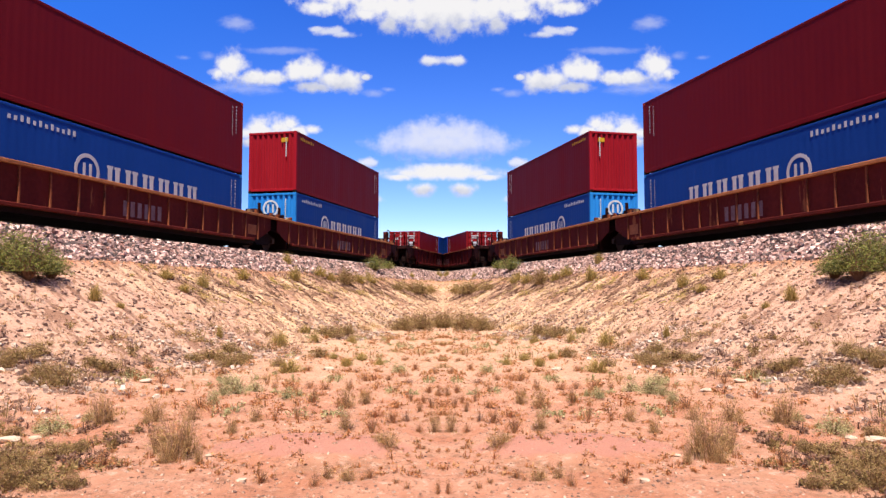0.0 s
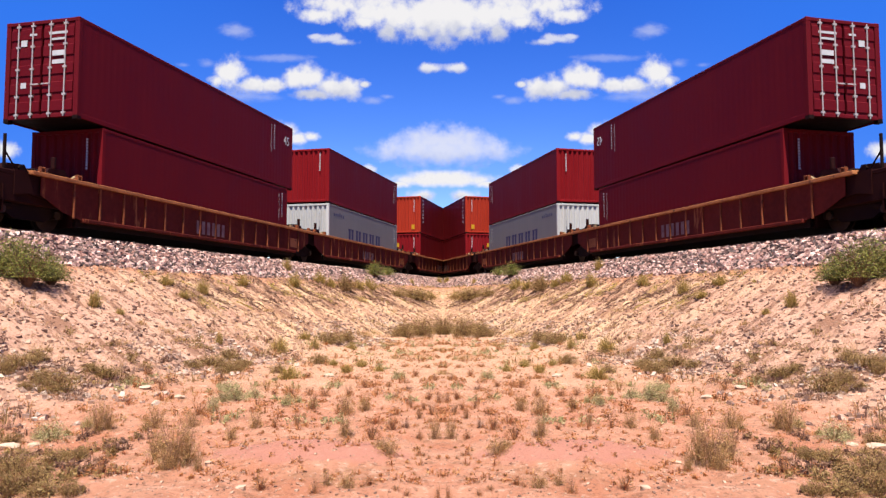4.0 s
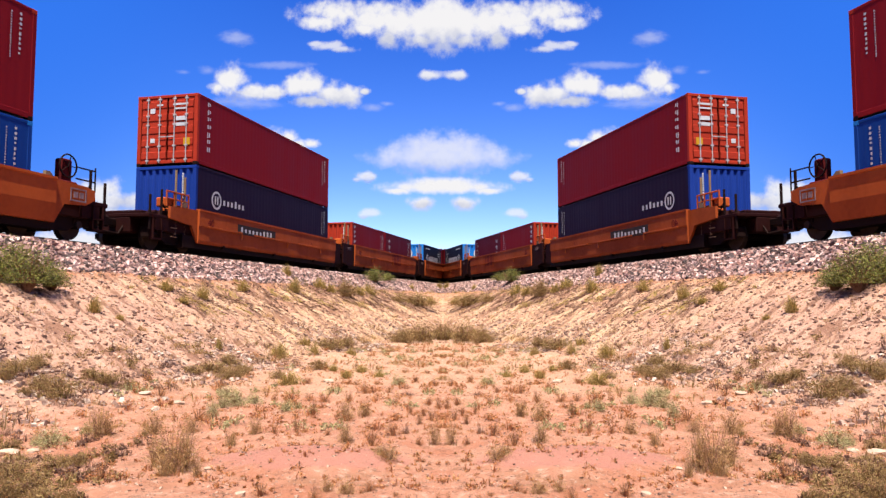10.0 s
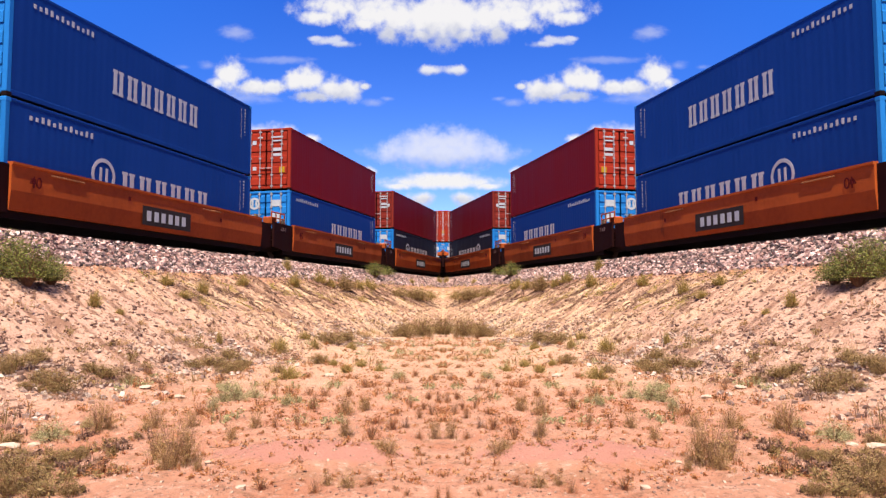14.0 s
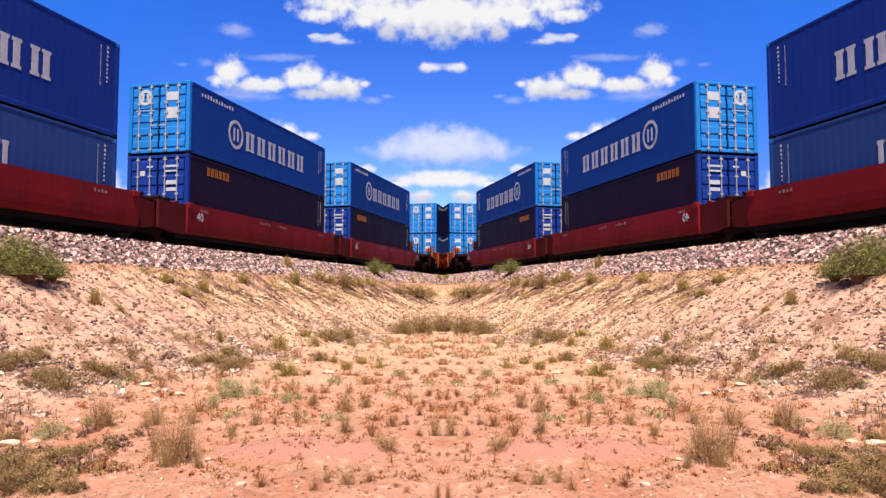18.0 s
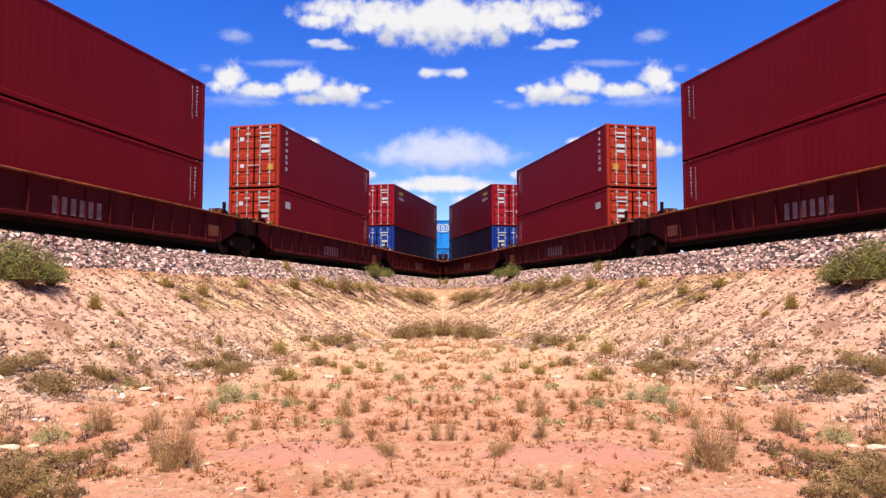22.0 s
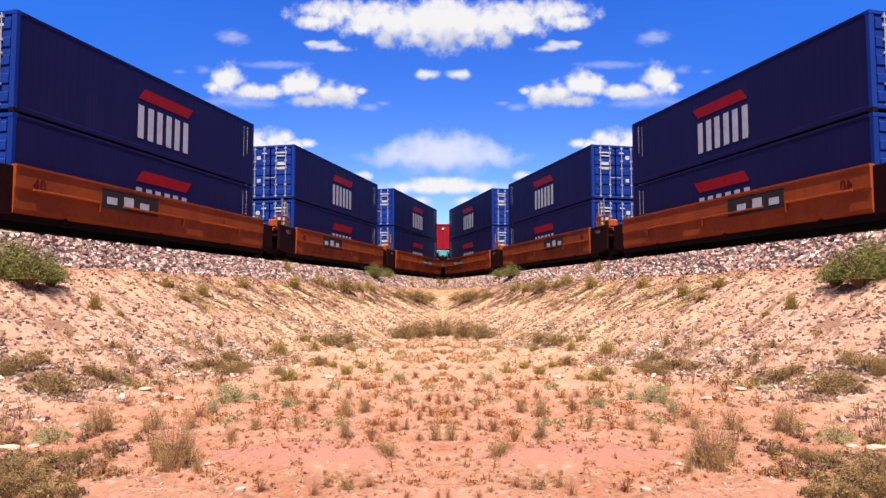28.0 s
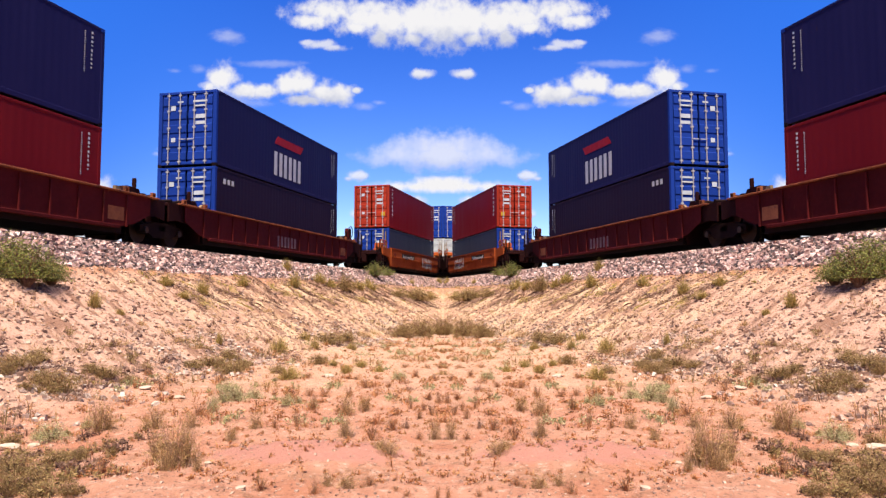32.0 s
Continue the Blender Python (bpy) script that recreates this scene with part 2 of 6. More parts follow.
# ---- clouds ----
# fair-weather clouds 1.5 km off; they drift apart and sink a little, fitted to the camera's view. Puffs: across, up,
# half width, half height, as tangents of the view angle
CLOUD_FAR = 1500.0
DRIFT = ((0, -8, -2), (7, -5, 0), (14, -6, 3), (21, -5, 5), (27, -1, 8), (32, 9, 9))
CLOUDS = (
    ("thick white cumulus cloud with a ragged foot", 1.0, ((0.150, 0.414, 0.060, 0.020), (0.180, 0.402, 0.034, 0.012), (0.100, 0.404, 0.052, 0.026), (0.067, 0.398, 0.052, 0.028), (0.019, 0.400, 0.060, 0.037), (0.083, 0.378, 0.018, 0.015), (0.035, 0.374, 0.026, 0.012), (0.116, 0.391, 0.028, 0.011))),
    ("small white cloud streak", 0.75, ((0.167, 0.366, 0.024, 0.0070), (0.147, 0.361, 0.018, 0.0055), (0.184, 0.369, 0.013, 0.0045))),
    ("thin faint cloud wisp", 0.35, ((0.300, 0.377, 0.026, 0.0095),)),
    ("long white cumulus cloud with a round head", 1.0, ((0.307, 0.316, 0.024, 0.024), (0.324, 0.306, 0.012, 0.010), (0.274, 0.299, 0.026, 0.012), (0.242, 0.298, 0.026, 0.011), (0.215, 0.307, 0.022, 0.017), (0.191, 0.309, 0.027, 0.018), (0.167, 0.298, 0.024, 0.018), (0.143, 0.293, 0.030, 0.015), (0.115, 0.299, 0.009, 0.005), (0.187, 0.286, 0.034, 0.009))),
    ("thin grey cloud veil", 0.30, ((0.285, 0.284, 0.050, 0.012), (0.102, 0.276, 0.018, 0.006), (0.083, 0.282, 0.010, 0.004))),
    ("flat-footed white cumulus cloud", 1.0, ((0.261, 0.225, 0.033, 0.018), (0.237, 0.229, 0.025, 0.018), (0.222, 0.235, 0.012, 0.012), (0.289, 0.220, 0.036, 0.011), (0.313, 0.213, 0.024, 0.009), (0.265, 0.208, 0.050, 0.008), (0.190, 0.225, 0.013, 0.007), (0.210, 0.222, 0.018, 0.009))),
    ("thin faint cloud wisp", 0.38, ((0.376, 0.215, 0.020, 0.006), (0.395, 0.209, 0.008, 0.004))),
    ("thin faint cloud wisp", 0.25, ((0.371, 0.328, 0.015, 0.005), (0.339, 0.330, 0.019, 0.008), (0.358, 0.286, 0.028, 0.005), (0.240, 0.338, 0.050, 0.006))),
    ("small white cloud puff", 0.8, ((0.114, 0.178, 0.016, 0.0080), (0.126, 0.174, 0.008, 0.0045))),
    ("wide pale veil of cloud", 0.50, ((0.019, 0.221, 0.060, 0.021), (0.052, 0.209, 0.052, 0.021), (0.000, 0.206, 0.076, 0.024), (0.077, 0.202, 0.030, 0.013))),
    ("flat bright cloud bank", 1.0, ((0.035, 0.163, 0.052, 0.0095), (0.067, 0.158, 0.024, 0.0055), (0.000, 0.166, 0.044, 0.0120), (0.035, 0.141, 0.018, 0.0105))),
    ("small white cloud puff", 0.7, ((0.104, 0.127, 0.016, 0.0070), (0.114, 0.123, 0.008, 0.0040))),
    ("small white cloud puff", 0.9, ((0.0216, 0.3237, 0.019, 0.0075),)),
    ("low white cloud bank near the horizon", 0.95, ((0.489, 0.156, 0.036, 0.022), (0.462, 0.143, 0.046, 0.016), (0.520, 0.137, 0.034, 0.016), (0.480, 0.128, 0.070, 0.010), (0.620, 0.205, 0.022, 0.014))),
    ("long pale cloud bank low on the horizon", 0.9, ((0.520, 0.088, 0.110, 0.018), (0.640, 0.094, 0.090, 0.020), (0.400, 0.082, 0.080, 0.014), (0.700, 0.080, 0.100, 0.018))),
    ("thin faint cloud wisp", 0.22, ((0.215, 0.188, 0.010, 0.006), (0.385, 0.239, 0.008, 0.008))),
)


def cloud_material(puffs, cu, cv, thick, seed):
    """Torn soft-edged vapour on a glowing card; its bright top and shaded, greyer foot are painted in."""
    m = bpy.data.materials.new("cloud_vapour")
    m.use_nodes = True
    n = Nodes(m.node_tree)
    flat = n.vec("MULTIPLY", n.add("ShaderNodeTexCoord").outputs["Object"], (1 / CLOUD_FAR, 0, 1 / CLOUD_FAR))
    there = n.vec("ADD", flat, (seed * 1.7, 0.0, seed * 0.9))
    thin = thick < 0.5
    drawn = n.vec("MULTIPLY", there, (0.45, 0.0, 1.0)) if thin else there
    torn = n.math("ADD", n.math("MULTIPLY", n.math("SUBTRACT", n.noise(drawn, 30.0, 6.0, 0.58), 0.5), 3.4 if thin else 2.3), n.math("MULTIPLY", n.math("SUBTRACT", n.noise(there, 95.0, 4.0, 0.55), 0.5), 0.5))
    depth = None
    for u, v, a, b in puffs:
        d = n.math("SUBTRACT", 1.0, n.vec("LENGTH", n.vec("MULTIPLY", n.vec("SUBTRACT", flat, (u - cu, 0, v - cv)), (1 / a, 0, 1 / b))))
        depth = d if depth is None else n.math("MAXIMUM", depth, d)
    body = n.math("ADD", depth, torn)
    cover = n.math("MULTIPLY", n.ramp(body, -0.24, 1.0 if thin else 0.68), thick)
    sep = n.add("ShaderNodeSeparateXYZ")
    n.link(flat, sep.inputs[0])
    low, high = min(v - b for _, v, _, b in puffs) - cv, max(v + b for _, v, _, b in puffs) - cv
    lit = n.math("ADD", n.ramp(sep.outputs[2], low, low + 0.7 * (high - low), 0.0, 0.55), n.math("MULTIPLY", n.noise(there, 34.0, 5.0, 0.6), 0.9))
    glow = n.add("ShaderNodeEmission")
    n.link(n.mix(n.ramp(lit, 0.35, 0.85), (0.210, 0.220, 0.270), (0.330, 0.325, 0.330)), glow.inputs[0])
    both = n.add("ShaderNodeMixShader")
    n.link(cover, both.inputs[0])
    n.link(n.add("ShaderNodeBsdfTransparent").outputs[0], both.inputs[1])
    n.link(glow.outputs[0], both.inputs[2])
    n.link(both.outputs[0], n.add("ShaderNodeOutputMaterial").inputs[0])
    m.cycles.emission_sampling = "NONE"
    return m


DRIFTING = []
for i, (label, thick, puffs) in enumerate(CLOUDS):
    u0, u1 = min(u - 1.7 * a for u, _, a, _ in puffs), max(u + 1.7 * a for u, _, a, _ in puffs)
    v0, v1 = min(v - 1.7 * b for _, v, _, b in puffs), max(v + 1.7 * b for _, v, _, b in puffs)
    cu, cv = (u0 + u1) / 2, (v0 + v1) / 2
    w, h = (u1 - u0) / 2 * CLOUD_FAR, (v1 - v0) / 2 * CLOUD_FAR
    me = bpy.data.meshes.new("cloud")
    me.from_pydata([(-w, 0, -h), (w, 0, -h), (w, 0, h), (-w, 0, h)], [], [(0, 1, 2, 3)])
    me.materials.append(cloud_material(puffs, cu, cv, thick, i + 1))
    for side in (1, -1):
        ob = tagged(new("cloud", me), label, "cloud", "clouds in the sky")
        far = CLOUD_FAR + 6 * i + side
        ob.scale = (side * far / CLOUD_FAR, 1, far / CLOUD_FAR)
        DRIFTING.append((ob, side * cu * far, far, EYE + cv * far, side))

# ---- track line ----
HEADING = 0.2311
SIN, COS = math.sin(HEADING), math.cos(HEADING)
RAIL = 3.25
NEAR = (-9.4, 22.566)
DIP = 44.0


def dip(s):
    """How far the line has gone down, s metres along it: level past the viewer, then down to a plain behind, so that
    passed wagons stay hidden from the camera.
    """
    if s <= DIP:
        return 0.0
    k = min((s - DIP) / 50.0, 1.0)
    return 8.5 * k * k * (3 - 2 * k)


def on_track(s, side):
    """Pose of the rail top at s metres along the track, on the west (-1) or the east (1) line."""
    x = NEAR[0] - 1.22 * COS + SIN * s
    y = NEAR[1] + 1.22 * SIN + COS * s
    slope = math.degrees(math.atan((dip(s - 6) - dip(s + 6)) / 12.0))
    return pose(-side * x, y, RAIL - dip(s), slope, 0, side * math.degrees(HEADING))


def run(t):
    return 14.38 * t + 0.017 * t * t


MOVING = []


def rides(ob, q, side, lift=0.0):
    """Marks a thing as part of a train: q is its place along the line at 0 s."""
    ob.matrix_basis = on_track(q, side)
    ob.scale = (-side, 1, 1)
    MOVING.append((ob, q, side, lift))


def motions():
    for ob, q, side, lift in MOVING:
        walk(ob, [(t, on_track(q + run(t), side) @ Matrix.Translation((0, 0, lift))) for t in range(0, 33, 2)])
    for ob, x, y, z, side in DRIFTING:
        walk(ob, [(t, pose(x + side * out * y / F, y, z - fall * y / F)) for t, out, fall in DRIFT])


# ---- ground ----


def across(x, y):
    """Metres from the flank line of the nearer train towards the ditch."""
    return (-abs(x) - NEAR[0]) * COS - (y - NEAR[1]) * SIN


def smooth(a, b, k):
    k = np.clip((k - a) / (b - a), 0, 1)
    return k * k * (3 - 2 * k)


def bare(x, y):
    """1 on the bare hump in the ditch, 0 away from it."""
    return np.exp(-(((np.abs(x) - 1.28) / 0.85) ** 2 + ((y - 6.95) / 0.42) ** 2))


def hashed(i, j, seed):
    k = np.sin(i * 127.1 + j * 311.7 + seed * 74.7) * 43758.5453
    return k - np.floor(k)


def rough(x, y, seed, octaves=3):
    """Value noise around 0, for a grain one metre across and finer."""
    total, gain = 0.0, 0.5
    for o in range(octaves):
        i, j = np.floor(x), np.floor(y)
        a, b = x - i, y - j
        a, b = a * a * (3 - 2 * a), b * b * (3 - 2 * b)
        total = total + gain * ((hashed(i, j, seed + o) * (1 - a) + hashed(i + 1, j, seed + o) * a) * (1 - b) + (hashed(i, j + 1, seed + o) * (1 - a) + hashed(i + 1, j + 1, seed + o) * a) * b - 0.5)
        x, y, gain = x * 2.03 + 7.1, y * 2.03 + 3.7, gain * 0.55
    return total


def lie(x, y):
    """Height of the ground before its unevenness."""
    n = (-np.abs(x) - NEAR[0]) * COS - (y - NEAR[1]) * SIN
    z = np.interp(n, [-1e5, -60, -9, 0.3, 1.40, 6.3, 7.6, 1e5], [2.4, 2.4, 3.04, 3.07, 2.34, 0.12, 0.0, 0.0])
    s = (y - NEAR[1]) / COS
    k = np.clip((s - DIP) / 50.0, 0, 1)
    down = 8.5 * k * k * (3 - 2 * k)
    # a low bare hump in the ditch
    hump = 0.13 * bare(x, y)
    return z - down + hump


def waves(x, y):
    x = np.abs(x)
    return (0.05 * np.sin(0.9 * x + 1.7 * np.sin(0.35 * y)) * np.sin(0.8 * y + 1.3 * np.sin(0.5 * x)) + 0.03 * np.sin(2.7 * x + 2 * np.sin(1.1 * y)) * np.sin(2.3 * y + 2 * np.sin(1.3 * x))
            + 0.012 * np.sin(7.1 * x + 3 * np.sin(2.1 * y)) * np.sin(6.3 * y + 3 * np.sin(1.9 * x)))


def ground_at(x, y):
    n = (-np.abs(x) - NEAR[0]) * COS - (y - NEAR[1]) * SIN
    s = (np.abs(x) + NEAR[0]) * -SIN + (y - NEAR[1]) * COS
    # rain has cut rills down the bank, most of all along its farther reach; nearer it is lumpy
    slope = smooth(1.6, 2.4, n) * (1 - smooth(5.4, 7.0, n))
    far = smooth(-3.0, 3.0, s)
    cut = rough(1.9 * s + 0.5 * np.sin(1.3 * n), 0.30 * n, 3, 4)
    rills = slope * (0.05 + 0.36 * far) * (cut - np.abs(cut))
    lumps = (0.16 * rough(1.5 * np.abs(x), 1.5 * y, 11) + 0.09 * rough(5.0 * np.abs(x), 5.0 * y, 17)) * (0.62 + 0.38 * slope) * smooth(1.4, 2.0, n) * (1 - 0.85 * bare(x, y))
    return lie(x, y) + rills + lumps + waves(x, y) * (0.35 + 0.4 * smooth(1.0, 2.2, n)) * smooth(0.2, 1.2, n)


def stretch(stops, far):
    """Grid lines from stop to stop, (place, step) each, then ever wider out to the horizon."""
    mid = np.concatenate([np.arange(a, b - step / 2, step) for (a, step), (b, _) in zip(stops, stops[1:])] + [[stops[-1][0]]])
    out = [0.3]
    while sum(out) < far:
        out.append(out[-1] * 1.35)
    grow = np.cumsum(out)
    return np.concatenate([mid[0] - grow[::-1], mid, mid[-1] + grow])


half = stretch([(0.0, 0.07), (7.0, 0.11), (11.0, 0.25), (22.0, 0.25)], 3500)
half = half[half > 0.03]
xs, ys = np.concatenate([-half[::-1], [0.0], half]), stretch([(2.0, 0.2), (5.0, 0.06), (14.0, 0.09), (30.0, 0.2), (66.0, 0.2)], 3500)
gx, gy = np.meshgrid(xs, ys)
gz = ground_at(gx, gy)
rows_n, cols_n = gx.shape
idx = np.arange(rows_n * cols_n).reshape(rows_n, cols_n)
quads = np.stack([idx[:-1, :-1], idx[:-1, 1:], idx[1:, 1:], idx[1:, :-1]], -1).reshape(-1, 4)
me = bpy.data.meshes.new("ground")
me.from_pydata(np.stack([gx, gy, gz], -1).reshape(-1, 3).tolist(), [], quads.tolist())
me.polygons.foreach_set("use_smooth", [True] * len(me.polygons))
ground = tagged(new("ground", me), "sandy red desert soil with a pale embankment", "ground", kind="structure")

SOIL = bpy.data.materials.new("desert_soil")
SOIL.use_nodes = True
n = Nodes(SOIL.node_tree)
shader = n.add("ShaderNodeBsdfPrincipled")
n.link(shader.outputs[0], n.add("ShaderNodeOutputMaterial").inputs[0])
pos = n.add("ShaderNodeNewGeometry").outputs["Position"]
sep = n.add("ShaderNodeSeparateXYZ")
n.link(pos, sep.inputs[0])
ax = n.math("ABSOLUTE", sep.outputs[0])
sym = n.xyz(ax, sep.outputs[1], sep.outputs[2])
# the bank is made-up ground of another, paler soil than the ditch floor
bank = n.math("SUBTRACT", n.math("MULTIPLY", n.math("SUBTRACT", -NEAR[0], ax), COS), n.math("MULTIPLY", n.math("SUBTRACT", sep.outputs[1], NEAR[1]), SIN))
edge = n.math("ADD", bank, n.math("MULTIPLY", n.math("SUBTRACT", n.noise(sym, 0.55, 6.0), 0.5), 4.5))
red = n.mix(n.ramp(n.noise(sym, 1.1, 8.0, 0.65), 0.36, 0.66), (0.2993, 0.1209, 0.0674), (0.3613, 0.1775, 0.1104))
along = n.math("ADD", n.math("MULTIPLY", n.math("SUBTRACT", ax, -NEAR[0]), -SIN), n.math("MULTIPLY", n.math("SUBTRACT", sep.outputs[1], NEAR[1]), COS))
pale = n.mix(n.ramp(n.noise(sym, 0.8, 8.0, 0.65), 0.40, 0.66), (0.4191, 0.2614, 0.1514), (0.3294, 0.1708, 0.1075))
# nearer soil on the bank is pinker and stonier
near_by = n.ramp(n.math("ADD", along, n.math("MULTIPLY", n.math("SUBTRACT", n.noise(sym, 0.6, 6.0), 0.5), 8.0)), 0.0, -6.0, 0.0, 0.75)
pale = n.mix(near_by, pale, (0.3742, 0.2067, 0.1466))
# orange subsoil shows under the edge of the ballast
pale = n.mix(n.math("MULTIPLY", n.ramp(n.math("ADD", bank, n.math("MULTIPLY", n.math("SUBTRACT", n.noise(sym, 1.3, 6.0), 0.5), 1.6)), 2.3, 1.5), 0.75), pale, (0.3294, 0.1268, 0.0605))
# farther along the ditch the red floor is silted over
silt = n.ramp(n.math("ADD", sep.outputs[1], n.math("MULTIPLY", n.math("SUBTRACT", n.noise(sym, 0.7, 7.0, 0.65), 0.5), 14.0)), 8.0, 17.0, 0.0, 0.85)
red = n.mix(silt, red, (0.3742, 0.2127, 0.1290))
base = n.mix(n.ramp(edge, 5.4, 8.2), pale, red)
gravel = n.noise(sym, 16.0, 8.0, 0.75)
base = n.mix(n.ramp(gravel, 0.52, 0.64, 0.0, 0.7), base, (0.0958, 0.0449, 0.0273))
base = n.mix(n.ramp(n.noise(sym, 27.0, 6.0, 0.7), 0.60, 0.68, 0.0, 0.65), base, (0.3832, 0.2781, 0.2227))
base = n.mix(n.ramp(n.noise(sym, 3.2, 8.0, 0.75), 0.55, 0.68, 0.0, 0.6), base, (0.1298, 0.0702, 0.0371))
base = n.mix(n.ramp(n.noise(sym, 0.9, 9.0, 0.7), 0.53, 0.66, 0.0, 0.4), base, (0.1896, 0.1073, 0.0586))
base = n.mix(n.ramp(n.noise(sym, 5.5, 9.0, 0.8), 0.53, 0.64, 0.0, 0.62), base, (0.4491, 0.2927, 0.2101))
# runnels along the fall of the bank, washed-down dirt and rill and tuft shadows painted as one dark tone, and a bare
# crusted hump
runnel = n.noise(n.xyz(n.math("ADD", along, n.math("MULTIPLY", bank, 0.35)), n.math("MULTIPLY", bank, 0.22), 0.0), 2.6, 7.0, 0.72, 0.6)
base = n.mix(n.math("MULTIPLY", n.ramp(runnel, 0.49, 0.58, 0.0, 0.85), n.ramp(bank, 6.6, 5.6)), base, (0.1646, 0.0799, 0.0488))
hump = n.vec("LENGTH", n.vec("MULTIPLY", n.vec("SUBTRACT", n.xyz(ax, sep.outputs[1]), (1.28, 6.95, 0)), (1.0, 2.0, 0)))
base = n.mix(n.ramp(n.math("ADD", hump, n.noise(sym, 2.5, 6.0)), 1.5, 1.25, 0.0, 0.85), base, (0.3094, 0.1346, 0.0957))
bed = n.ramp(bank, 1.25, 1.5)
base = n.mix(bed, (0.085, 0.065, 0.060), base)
n.link(base, shader.inputs["Base Color"])
shader.inputs["Roughness"].default_value = 0.95
shader.inputs["Specular IOR Level"].default_value = 0.1
relief = n.add("ShaderNodeBump")
relief.inputs["Strength"].default_value, relief.inputs["Distance"].default_value = 0.9, 0.075
n.link(n.math("ADD", n.math("MULTIPLY", n.noise(sym, 7.0, 8.0, 0.7), 0.7), n.math("MULTIPLY", gravel, 0.5)), relief.inputs["Height"])
n.link(relief.outputs[0], shader.inputs["Normal"])
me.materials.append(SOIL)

# ---- ballast and track ----


def stones(count, place, size, seed, uneven=0.35):
    """Many small angular stones as one mesh, mirrored on both sides."""
    r = np.random.default_rng(seed)
    x, y, z = place(r, count)
    cube = np.array([(-1, -1, -1), (1, -1, -1), (1, 1, -1), (-1, 1, -1), (-1, -1, 1), (1, -1, 1), (1, 1, 1), (-1, 1, 1)], float)
    face = np.array([(0, 3, 2, 1), (4, 5, 6, 7), (0, 1, 5, 4), (1, 2, 6, 5), (2, 3, 7, 6), (3, 0, 4, 7)])
    k = len(x)
    v = cube[None] * r.uniform(1 - uneven, 1 + uneven, (k, 8, 3)) * (size[0] + (size[1] - size[0]) * r.random(k) ** 2)[:, None, None] * np.array([1, 0.8, 0.6])
    a, b = r.uniform(0, 6.283, k), r.uniform(-0.9, 0.9, k)
    ca, sa, cb, sb = np.cos(a)[:, None], np.sin(a)[:, None], np.cos(b)[:, None], np.sin(b)[:, None]
    vx, vz = v[..., 0] * cb - v[..., 2] * sb, v[..., 0] * sb + v[..., 2] * cb
    vx, vy = vx * ca - v[..., 1] * sa, vx * sa + v[..., 1] * ca
    pts = np.stack([vx + x[:, None], vy + y[:, None], vz + z[:, None]], -1).reshape(-1, 3)
    faces = (face[None] + 8 * np.arange(k)[:, None, None]).reshape(-1, 4)
    both = np.concatenate([pts, pts * np.array([-1, 1, 1])])
    return both.tolist(), np.concatenate([faces, faces[:, ::-1] + len(pts)]).tolist()


def track_xy(s, n):
    return NEAR[0] + n * COS + s * SIN, NEAR[1] - n * SIN + s * COS


def on_ballast(r, k):
    s = -16 + 62 * r.random(k) ** 1.25
    x, y = track_xy(s, r.uniform(-0.5, 1.55, k))
    return x, y, ground_at(x, y) + r.uniform(-0.01, 0.03, k)


def on_bank(r, k):
    s, nn = -16 + 40 * r.random(k) ** 2.1, 1.3 + 5.4 * r.random(k)
    x, y = track_xy(s, nn)
    keep = (x < -0.05) & (y > 3)
    return x[keep], y[keep], ground_at(x[keep], y[keep]) + r.uniform(-0.01, 0.01, keep.sum())


def at_foot(r, k):
    s, nn = -14 + 26 * r.random(k), 6.1 + 0.75 * r.normal(size=k)
    x, y = track_xy(s, nn)
    keep = (x < -0.05) & (y > 8.5) & (np.sin(s * 0.9) + np.sin(s * 2.3) > 0.1)
    return x[keep], y[keep], ground_at(x[keep], y[keep]) + r.uniform(-0.01, 0.02, keep.sum())


def on_floor(r, k):
    y = 4 + 26 * r.random(k) ** 1.6
    x = -r.random(k) * (0.66 * y)
    nn = (x - NEAR[0]) * COS - (y - NEAR[1]) * SIN
    keep = nn > 5.5
    return x[keep], y[keep], ground_at(x[keep], y[keep]) + r.uniform(-0.005, 0.006, keep.sum())


def stone_material(name, tones):
    m = bpy.data.materials.new(name)
    m.use_nodes = True
    n = Nodes(m.node_tree)
    shader = n.add("ShaderNodeBsdfPrincipled")
    n.link(shader.outputs[0], n.add("ShaderNodeOutputMaterial").inputs[0])
    geo = n.add("ShaderNodeNewGeometry")
    ramp = n.add("ShaderNodeValToRGB")
    ramp.color_ramp.interpolation = "CONSTANT"
    while len(ramp.color_ramp.elements) < len(tones):
        ramp.color_ramp.elements.new(0.5)
    for i, (e, c) in enumerate(zip(ramp.color_ramp.elements, tones)):
        e.position, e.color = i / len(tones), (*c, 1)
    n.link(geo.outputs["Random Per Island"], ramp.inputs[0])
    n.link(n.mix(n.ramp(n.noise(geo.outputs["Position"], 60.0, 5.0), 0.3, 0.7, 0.0, 0.3), ramp.outputs[0], (0.10, 0.07, 0.06)), shader.inputs["Base Color"])
    shader.inputs["Roughness"].default_value = 0.9
    return m


